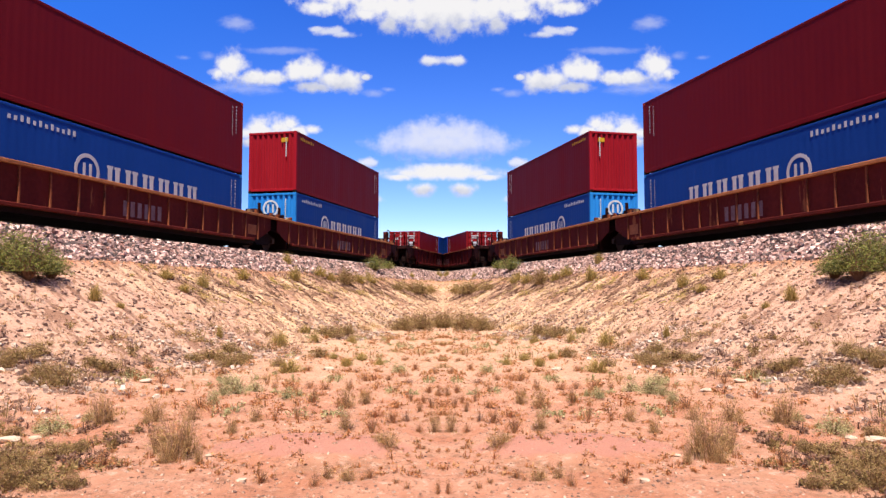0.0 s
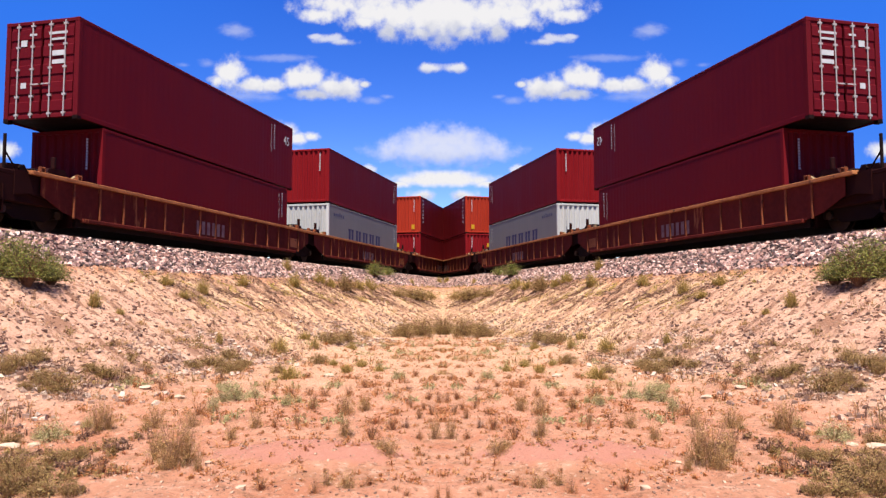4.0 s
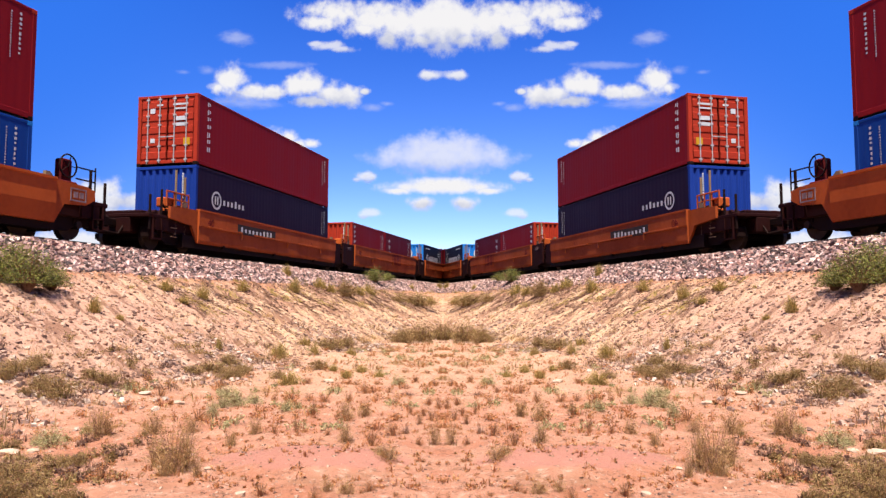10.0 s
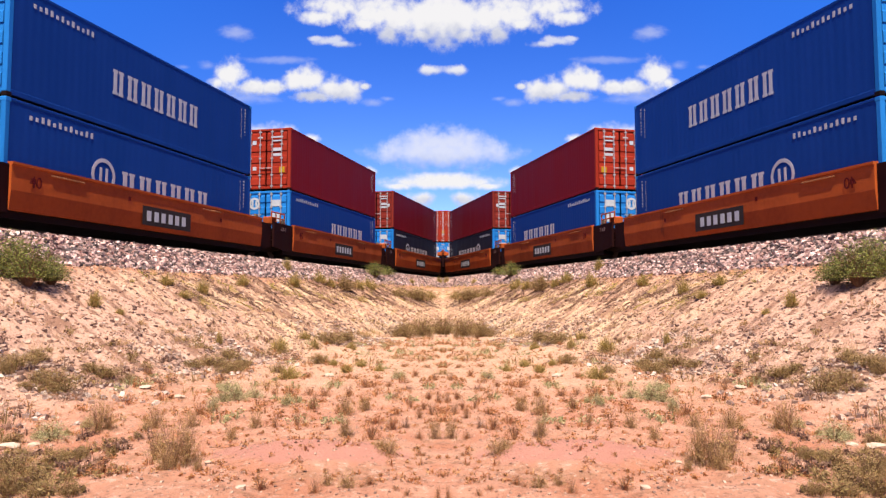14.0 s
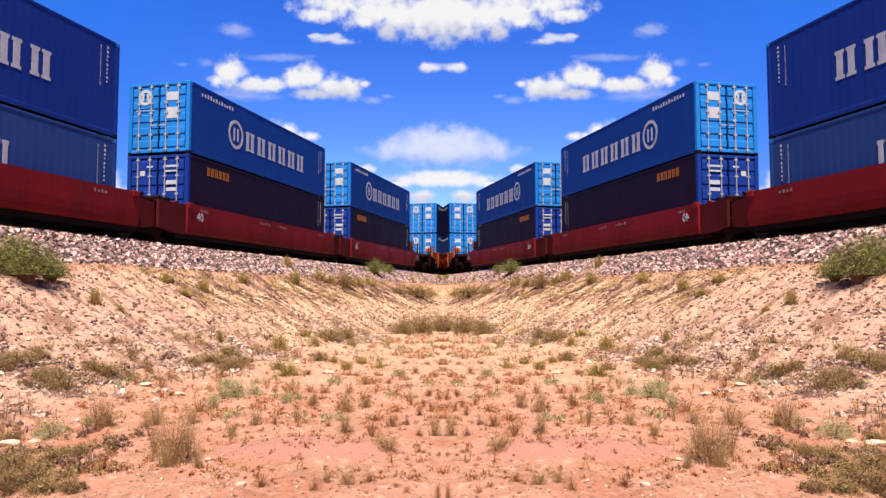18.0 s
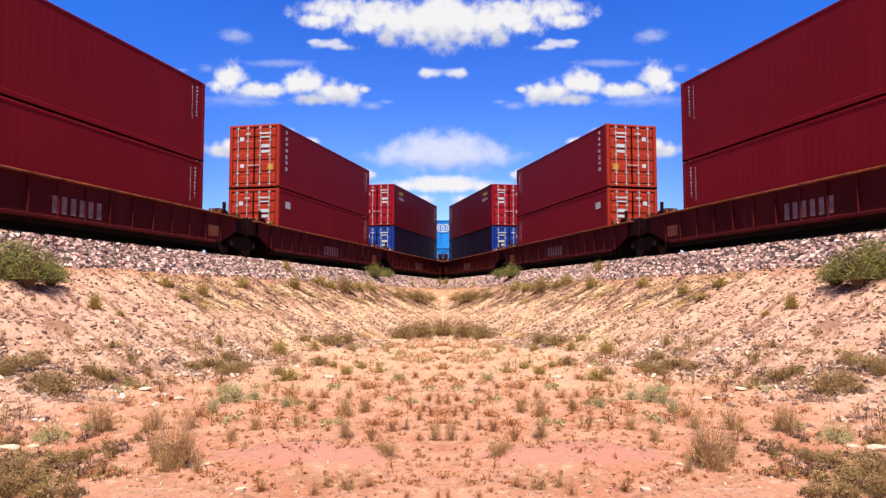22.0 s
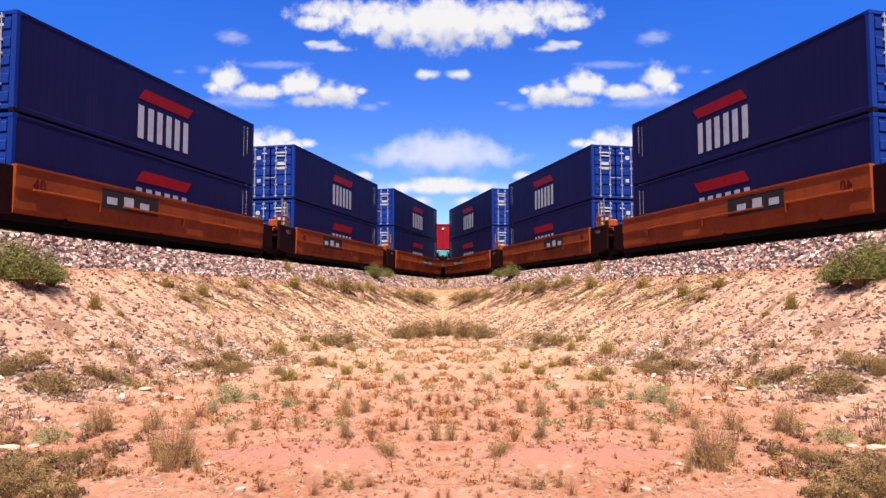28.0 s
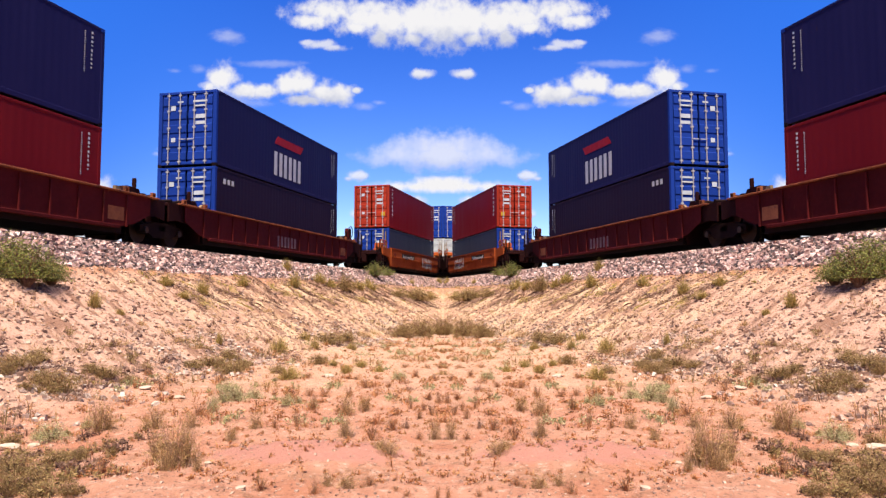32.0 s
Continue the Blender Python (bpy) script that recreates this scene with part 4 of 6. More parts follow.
def wagon(kind, first=False, last=False, marks=()):
    """One unit of a well wagon: rail top under its middle at the origin, its front towards +y, its shown flank towards +x."""
    side, chord, top, foot, rear, front, reach, label = WAGONS[kind]
    ob = tagged(empty("well_wagon"), label + " on the track", "wagon", "wagons of the train")
    ribbed = kind in ("ribbed", "maroon")
    X = 1.46
    for s in (-1, 1):
        if ribbed:
            part("side_sill", ("side_sill", kind, s), lambda bm: sheet_x(bm, [(-rear, top - 0.02), (-rear, foot + 0.5), (-rear + 0.8, foot + 0.14), (-rear + 1.5, foot), (front - 1.5, foot), (front - 0.8, foot + 0.14), (front, foot + 0.5), (front, top - 0.02)], s * (X - 0.10), s * (X - 0.085)), side, ob)
            part("top_chord", ("top_chord", kind, s), lambda bm: box(bm, s * (X - 0.20), s * X, -rear - 0.35, front + 0.35, top - (0.10 if kind == "ribbed" else 0.055), top, 0.012), chord, ob, "rusty top chord in a sunlit tone")
            part("bottom_chord", ("bottom_chord", kind, s), lambda bm: box(bm, s * (X - 0.16), s * (X - 0.02), -rear + 1.5, front - 1.5, foot - 0.05, foot + 0.05, 0.012), side, ob)
        else:
            if kind == "orange":
                shape = [(X - 0.20, foot), (X - 0.08, foot + 0.01), (X - 0.05, foot + 0.12), (X - 0.05, foot + 0.60), (X - 0.02, foot + 0.64), (X - 0.02, top - 0.07), (X, top - 0.05), (X, top), (X - 0.16, top), (X - 0.16, foot + 0.3)]
            elif kind == "smooth":
                shape = [(X - 0.20, foot), (X - 0.08, foot + 0.02), (X - 0.03, foot + 0.50), (X - 0.03, top - 0.08), (X, top - 0.06), (X, top), (X - 0.16, top), (X - 0.16, foot + 0.5)]
            else:
                shape = [(X - 0.24, foot), (X - 0.12, foot), (X - 0.06, foot + 0.05), (X - 0.03, foot + 0.22), (X - 0.02, foot + 0.45), (X - 0.02, top), (X - 0.16, top), (X - 0.16, foot + 0.4)]
            part("side_sill", ("side_sill", kind, s), lambda bm: prism(bm, [(s * x, z) for x, z in shape], -rear, front), side, ob)
    if ribbed:
        k = 15
        for i in range(k):
            part("rib", ("rib", kind), lambda bm: box(bm, X - 0.09, X - 0.04, -0.03, 0.03, foot + 0.02, top - 0.10, 0.008), RUST_EDGE if kind == "ribbed" else side, ob, "", (0, -rear + 1.15 + (rear + front - 2.3) * i / (k - 1), 0))
        part("stencil", ("stencil", kind), lambda bm: letters(bm, -1.0, 0.50, 2.0, 0.46, 3, 0.22, 4), PALE, ob, "weathered pale lettering", (X - 0.085, -0.2, 0))
        part("stencil", ("stencil2", kind), lambda bm: box(bm, 0, 0.004, -0.35, 0.35, 0.55, 0.95), CHORD, ob, "", (X - 0.085, front - 1.6, 0))
    else:
        panel = DEEP if kind != "crimson" else MAROON_STEEL
        if last:
            part("end_panel", ("end_panel_last", kind), lambda bm: sheet_x(bm, [(-reach + 0.1, top - 0.5), (-rear - 0.35, top - 0.62), (-rear, 0.36), (-rear, top - 0.04), (-reach + 0.1, top - 0.1)], X - 0.2, X - 0.1), side if kind != "crimson" else panel, ob, "painted end panel cut away over the truck")
        else:
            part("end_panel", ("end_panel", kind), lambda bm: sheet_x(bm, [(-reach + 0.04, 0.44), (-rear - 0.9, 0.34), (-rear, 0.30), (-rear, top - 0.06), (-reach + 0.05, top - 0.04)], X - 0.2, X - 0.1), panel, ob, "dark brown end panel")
        if first:
            part("end_panel", ("end_panel_first", kind), lambda bm: sheet_x(bm, [(front, 0.36), (front + 0.35, top - 0.66), (reach - 0.04, top - 0.6), (reach + 0.3, top - 0.42), (reach + 0.3, top - 0.16), (reach - 0.04, top - 0.08), (front, top - 0.04)], X - 0.16, X - 0.08), side, ob, "painted end panel cut away over the truck")
            part("framed_plate", "framed_plate", lambda bm: [box(bm, 0, 0.012, y0, y1, z0, z1) for y0, y1, z0, z1 in ((-0.3, 0.3, 0.14, 0.18), (-0.3, 0.3, -0.18, -0.14), (-0.3, -0.26, -0.14, 0.14), (0.26, 0.3, -0.14, 0.14), (-0.18, -0.02, -0.08, 0.08), (0.04, 0.2, -0.08, 0.08))], PALE, ob, "pale outlined plate", (X - 0.08, reach - 0.35, top - 0.36))
        else:
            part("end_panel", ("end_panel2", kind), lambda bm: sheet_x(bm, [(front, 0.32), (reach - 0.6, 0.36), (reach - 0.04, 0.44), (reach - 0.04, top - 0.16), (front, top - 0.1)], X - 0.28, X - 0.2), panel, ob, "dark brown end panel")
        if kind == "orange":
            for i, (a, b, z) in enumerate(((-5.6, -3.2, 0.98), (-2.2, 0.9, 0.98), (2.0, 4.6, 0.98))):
                part("grab_rail", ("grab_rail", i), lambda bm: (box(bm, X - 0.03, X + 0.01, a, b, z - 0.03, z + 0.03, 0.008), box(bm, X - 0.03, X + 0.01, b, b + 0.05, z - 0.25, z + 0.03)), ORANGE, ob)
            for i in range(3):
                part("tie_down", "tie_down", lambda bm: box(bm, X - 0.2, X - 0.06, -0.07, 0.07, foot - 0.08, foot + 0.04, 0.015), DARK, ob, "", (0, -4.4 + 4.2 * i, 0))
        if kind in ("smooth", "orange"):
            for f, z in ((-5.3, 1.2), (-1.6, 1.25), (3.6, 1.15)):
                part("small_stencil", "small_stencil", lambda bm: letters(bm, -0.12, -0.1, 0.22, 0.18, 1), RED_LETTER, ob, "", (X - 0.026, f, z))
        if kind == "smooth":
            for f in (-4.2, 2.9):
                part("grab_rail", "long_grab", lambda bm: box(bm, 0, 0.03, -0.6, 0.6, -0.02, 0.02, 0.006), CHORD, ob, "", (X - 0.026, f, top - 0.16))
        if kind == "crimson":
            for f, w in ((-5.6, 0.25), (-1.2, 0.5), (0.6, 0.4), (4.9, 0.3)):
                part("small_stencil", ("small_stencil", w), lambda bm: letters(bm, 0, -0.05, w * 2, 0.1, 4), PALE, ob, "", (X - 0.018, f, top - 0.18))
            for f in (-rear + 0.15, front - 0.2):
                part("bracket", "bracket", lambda bm: box(bm, X - 0.14, X + 0.02, -0.14, 0.14, top - 0.16, top + 0.03, 0.02), RED_STEEL, ob, "", (0, f, 0))
        figures("40", 0.42, RED_LETTER if kind != "crimson" else LETTER, ob, X - 0.014, -rear + 0.75, 1.12 if kind != "crimson" else 0.95)
        if kind in ("smooth", "orange") and not last:
            figures("125-T", 0.22, PALE, ob, X - 0.095, -reach + 0.95, top - 0.3)
    part("well_floor", ("well_floor", kind), lambda bm: prism(bm, [(-1.3, 0.17), (1.3, 0.17), (1.3, 0.6), (1.225, 0.6), (1.225, 0.266), (-1.225, 0.266), (-1.225, 0.6), (-1.3, 0.6)], -6.95, 6.95), DARK, ob)
    for f in (-1, 1):
        h = top - 0.02 if ribbed or kind == "crimson" else 1.12
        inner = 6.9 if ribbed else 6.75
        # on ribbed wagons, dark side sheets stand for the shadow between units
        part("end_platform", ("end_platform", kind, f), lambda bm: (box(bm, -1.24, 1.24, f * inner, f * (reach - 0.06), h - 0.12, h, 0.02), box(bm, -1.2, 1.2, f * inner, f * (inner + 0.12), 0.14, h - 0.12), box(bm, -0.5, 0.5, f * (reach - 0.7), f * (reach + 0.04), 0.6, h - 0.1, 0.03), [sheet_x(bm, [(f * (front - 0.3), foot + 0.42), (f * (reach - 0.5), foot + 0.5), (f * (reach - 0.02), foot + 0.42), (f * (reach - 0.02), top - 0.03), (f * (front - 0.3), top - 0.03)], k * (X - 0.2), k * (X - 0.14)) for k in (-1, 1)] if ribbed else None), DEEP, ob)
        part("cross_beam", ("cross_beam", kind, f), lambda bm: (box(bm, -1.15, 1.15, f * (reach - 0.95), f * (reach - 0.75), h, h + 0.14, 0.02), tube(bm, (-1.1, f * (reach - 0.45), h + 0.09), (1.1, f * (reach - 0.45), h + 0.09), 0.07, 8)), DARK, ob)
        part("guide_bracket", ("guide_bracket", kind, f), lambda bm: (sheet_x(bm, [(f * (inner - 0.15), top - 0.02), (f * (inner + 0.2), top - 0.02), (f * (inner - 0.02), top + (0.05 if kind == "crimson" else 0.16)), (f * (inner - 0.15), top + (0.05 if kind == "crimson" else 0.16))], 1.12, 1.22)), TAN if kind != "crimson" else RED_STEEL, ob)
    if kind == "orange":
        for i, (yy, z) in enumerate(((-reach + 0.62, 2.75), (-reach + 1.15, 2.6))):
            part("post", ("post", i), lambda bm: box(bm, 1.16, 1.22, yy - 0.03, yy + 0.03, 0.55, z, 0.008), TAN, ob, "pale upright post")
        part("ladder", "ladder", lambda bm: [box(bm, 1.24, 1.27, -reach + 0.3, -reach + 0.62, 0.45 + 0.3 * i, 0.48 + 0.3 * i) for i in range(4)], TAN, ob)
        part("valve_box", "valve_box", lambda bm: (box(bm, 0.5, 1.1, -reach + 0.7, -reach + 1.3, 1.12, 1.5, 0.04), tube(bm, (0.4, -reach + 1.0, 1.3), (1.2, -reach + 1.0, 1.3), 0.1, 8), tube(bm, (1.15, -reach + 0.3, 1.25), (1.15, -reach + 1.35, 1.25), 0.03, 6), tube(bm, (1.15, -reach + 0.3, 1.55), (1.15, -reach + 1.35, 1.55), 0.03, 6)), BRIGHT, ob, "orange valve gear")
    if kind in ("orange", "smooth"):
        part("end_railing", ("end_railing", kind), lambda bm: ([tube(bm, (1.2, -reach + 0.1 + 0.42 * i, top - 0.1), (1.2, -reach + 0.1 + 0.42 * i, top + 0.42), 0.03, 6) for i in range(4)], tube(bm, (1.2, -reach + 0.1, top + 0.42), (1.2, -reach + 1.36, top + 0.42), 0.03, 6), tube(bm, (1.2, -reach + 0.1, top + 0.18), (1.2, -reach + 1.36, top + 0.18), 0.025, 6), box(bm, 0.75, 1.15, -reach + 0.15, -reach + 0.6, top - 0.1, top + 0.22, 0.04)), BRIGHT, ob, "orange end railing and bracket")
    truck(ob, -reach + (0.75 if last else 0.0))
    for f, there in ((1, first), (-1, last)):
        if not there:
            continue
        a, z = f * reach, (top - 0.06 if ribbed or kind == "crimson" else 1.12)
        part("coupler", ("coupler", kind, f), lambda bm: (box(bm, -0.12, 0.12, a, a + f * 1.75, 0.70, 0.95, 0.03), box(bm, -0.2, 0.2, a + f * 1.35, a + f * 1.8, 0.64, 1.0, 0.05)), DARK, ob)
        part("end_deck", ("end_deck", kind, f), lambda bm: (box(bm, -1.3, 1.3, a - f * 0.1, a + f * 0.95, z - 0.12, z, 0.02), box(bm, -0.9, 0.9, a + f * 0.35, a + f * 0.8, z, z + 0.12, 0.03), box(bm, 1.2, 1.3, a - f * 0.1, a + f * 0.6, 0.62, z - 0.12), box(bm, -1.3, -1.2, a - f * 0.1, a + f * 0.6, 0.62, z - 0.12)), DEEP, ob)
        part("draft_sill", ("draft_sill", kind, f), lambda bm: (box(bm, -1.22, 1.22, a - f * 1.7, a + f * 0.45, 0.60, z - 0.11, 0.03), box(bm, -0.6, 0.6, a + f * 0.3, a + f * 0.95, 0.5, z - 0.11, 0.04)), DEEP, ob)
        part("brake_cylinder", ("brake_cylinder", kind, f), lambda bm: (tube(bm, (1.0, a - f * 0.2, 0.52), (1.0, a + f * 0.55, 0.52), 0.14, 10), box(bm, 0.85, 1.15, a + f * 0.55, a + f * 0.75, 0.36, 0.7, 0.03)), DARK, ob)
        part("air_hose", ("air_hose", kind, f), lambda bm: (tube(bm, (0.35, a + f * 0.9, 0.75), (0.35, a + f * 1.15, 0.45), 0.03, 6), tube(bm, (0.35, a + f * 1.15, 0.45), (0.2, a + f * 1.7, 0.5), 0.03, 6)), DARK, ob)
        part("step", ("step", kind, f), lambda bm: (box(bm, 1.2, 1.34, a + f * 0.3, a + f * 0.75, 0.30, 0.34), box(bm, 1.2, 1.34, a + f * 0.3, a + f * 0.33, 0.3, 1.0), box(bm, 1.2, 1.34, a + f * 0.72, a + f * 0.75, 0.3, 1.0), box(bm, 1.2, 1.34, a + f * 0.3, a + f * 0.75, 0.62, 0.66)), DEEP, ob)
        for i, yy in enumerate((a + f * 0.85, a + f * 0.25)):
            part("handrail", ("end_handrail", kind, f, i), lambda bm: (box(bm, 1.22, 1.29, yy - 0.03, yy + 0.03, 0.6, z + (0.85 if i else 0.6), 0.01), tube(bm, (1.25, yy, z + 0.45), (1.25, yy - f * 0.4, z), 0.022, 6) if i else None), DARK, ob)
        part("deck_gear", ("deck_gear", kind, f), lambda bm: (sheet_x(bm, [(a - f * 0.75, z), (a + f * 0.05, z), (a - f * 0.05, z + 0.2), (a - f * 0.6, z + 0.24)], 0.55, 1.05), tube(bm, (0.9, a + f * 0.45, z + 0.06), (1.2, a + f * 0.45, z + 0.06), 0.09, 8), box(bm, 1.0, 1.25, a - f * 1.2, a - f * 0.85, z, z + 0.15, 0.03), tube(bm, (1.15, a - f * 1.4, z), (1.15, a - f * 1.4, z + 0.32), 0.03, 6)), DEEP, ob, "rusty gear on the end deck")
    if first:
        truck(ob, reach - 0.9)
        brake_stand(ob, reach - 0.35)
    if ribbed:
        for f in (-1, 1):
            part("lock_lever", ("lock_lever", kind, f), lambda bm: (sheet_x(bm, [(f * 7.15, top), (f * 8.0, top), (f * 7.85, top + 0.2), (f * 7.3, top + 0.24)], 0.75, 1.2), box(bm, 1.1, 1.22, f * 7.62, f * 7.72, top + 0.2, top + 0.52, 0.02), box(bm, 0.2, 0.6, f * 7.2, f * 7.8, top, top + 0.14, 0.03)), DEEP, ob)
            for yy in (7.0, 8.3):
                part("shackle", ("shackle", f), lambda bm: [box(bm, 1.34, 1.44, y0, y1, z0, z1, 0.012) for y0, y1, z0, z1 in ((-0.09, -0.05, 0, 0.13), (0.05, 0.09, 0, 0.13), (-0.09, 0.09, 0.10, 0.14))], RUST_EDGE, ob, "rusty lashing shackle", (0, f * yy, top))
    for m in marks:
        m(ob)
    return ob


def plate(y, w, z=0.95, h=0.42, count=3, face=LETTER, back_mat=PLATE):
    """A dark plate with a word in pale bars."""
    def make(ob):
        p = part("name_plate", ("name_plate", w, h), lambda bm: box(bm, 0, 0.006, -w / 2, w / 2, -h / 2, h / 2), back_mat, ob, "black plate with pale lettering", (1.442, y, z))
        part("lettering", ("plate_lettering", w, h, count), lambda bm: letters(bm, -w * 0.42, -h * 0.26, w * 0.86, h * 0.52, count, 0.3 if count > 4 else 0.2, 8), face, p, "", (0.006, 0, 0))
    return make


def big_word(y, w, h, z, mat, count=3):
    return lambda ob: part("lettering", ("wagon_word", w, h, count), lambda bm: letters(bm, -w / 2, -h / 2, w, h, count, 0.16, 9), mat, ob, "large painted lettering", (1.442, y, z))


def graffiti(y, w, h, z):
    def make(ob):
        r = random.Random(4)
        def build(bm):
            for i in range(9):
                a = -w / 2 + w * i / 9 + r.uniform(-0.03, 0.03)
                b = a + r.uniform(0.10, 0.20)
                lo, hi = -h / 2 + r.uniform(0, 0.14), h / 2 - r.uniform(0, 0.2)
                sk = r.uniform(-0.12, 0.14)
                sheet_x(bm, [(a, lo), (b, lo), (b + sk, hi), (a + sk, hi)], 0, 0.004)
                if i < 8:
                    z = lo + r.choice((0.02, 0.3, 0.5))
                    sheet_x(bm, [(b, z), (b + 0.18, z + 0.03), (b + 0.18, z + 0.13), (b, z + 0.11)], 0, 0.003)
        part("graffiti", "graffiti", build, LETTER, ob, "pale spray-painted scrawl", (1.443, y, z))
    return make

# ---- the train, from its head to its tail; the east line carries its mirror image ----
STD, HIGH, FORTY, TWENTY, LONG = 2.591, 2.896, 12.192, 6.058, 13.716
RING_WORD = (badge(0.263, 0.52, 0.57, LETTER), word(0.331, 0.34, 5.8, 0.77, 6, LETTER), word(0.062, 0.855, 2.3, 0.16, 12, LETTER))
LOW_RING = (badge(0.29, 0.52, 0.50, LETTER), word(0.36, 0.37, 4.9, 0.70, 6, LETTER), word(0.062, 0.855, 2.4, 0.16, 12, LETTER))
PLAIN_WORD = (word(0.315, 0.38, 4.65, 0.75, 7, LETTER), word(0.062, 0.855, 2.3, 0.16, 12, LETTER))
SHORT_RING = (badge(0.224, 0.60, 0.32, LETTER), word(0.32, 0.515, 2.9, 0.40, 6, LETTER), word(0.134, 0.875, 1.45, 0.10, 12, LETTER))
SWOOSH = (block(0.393, 0.64, 2.7, 0.36, RED_MARK, 0.3), word(0.393, 0.16, 2.9, 1.05, 3, LETTER, 2))
UPRIGHT = (down(0.055, 0.93, 1.75, 0.25, LETTER),)
COLUMN = (down(0.10, 0.90, 1.1, 0.24, LETTER, 5),)
SHIELD = (block(0.09, 0.80, 1.0, 0.22, YELLOW, 0.1), word(0.09, 0.68, 1.3, 0.22, 6, LETTER))
FAINT = (word(0.10, 0.80, 1.6, 0.30, 6, ORANGE_LETTER),)
CORAL = (badge(0.115, 0.62, 0.34, LETTER), word(0.155, 0.58, 1.7, 0.26, 6, LETTER))
GREYWORD = (word(0.243, 0.40, 5.95, 0.67, 5, NAVY_LETTER), word(0.06, 0.80, 1.6, 0.22, 6, NAVY_LETTER))
TAB = (end_patch(0.62, 0.86, 0.32, 0.2, YELLOW), word(0.04, 0.88, 1.6, 0.16, 8, YELLOW))
RIB_END = (end_badge(), end_patch(-0.72, 0.72, 0.26, 0.3, ORANGE_LETTER))
RED_WORD = big_word(1.85, 1.95, 0.70, 1.13, RED_LETTER)
NAME = plate(0.25, 2.6, 0.80, 0.60)
HIGH_NAME = plate(-1.8, 2.6, 1.14, 0.56)


def NUMBER(y, z=1.12):
    return plate(y, 3.2, z, 0.38, 9)


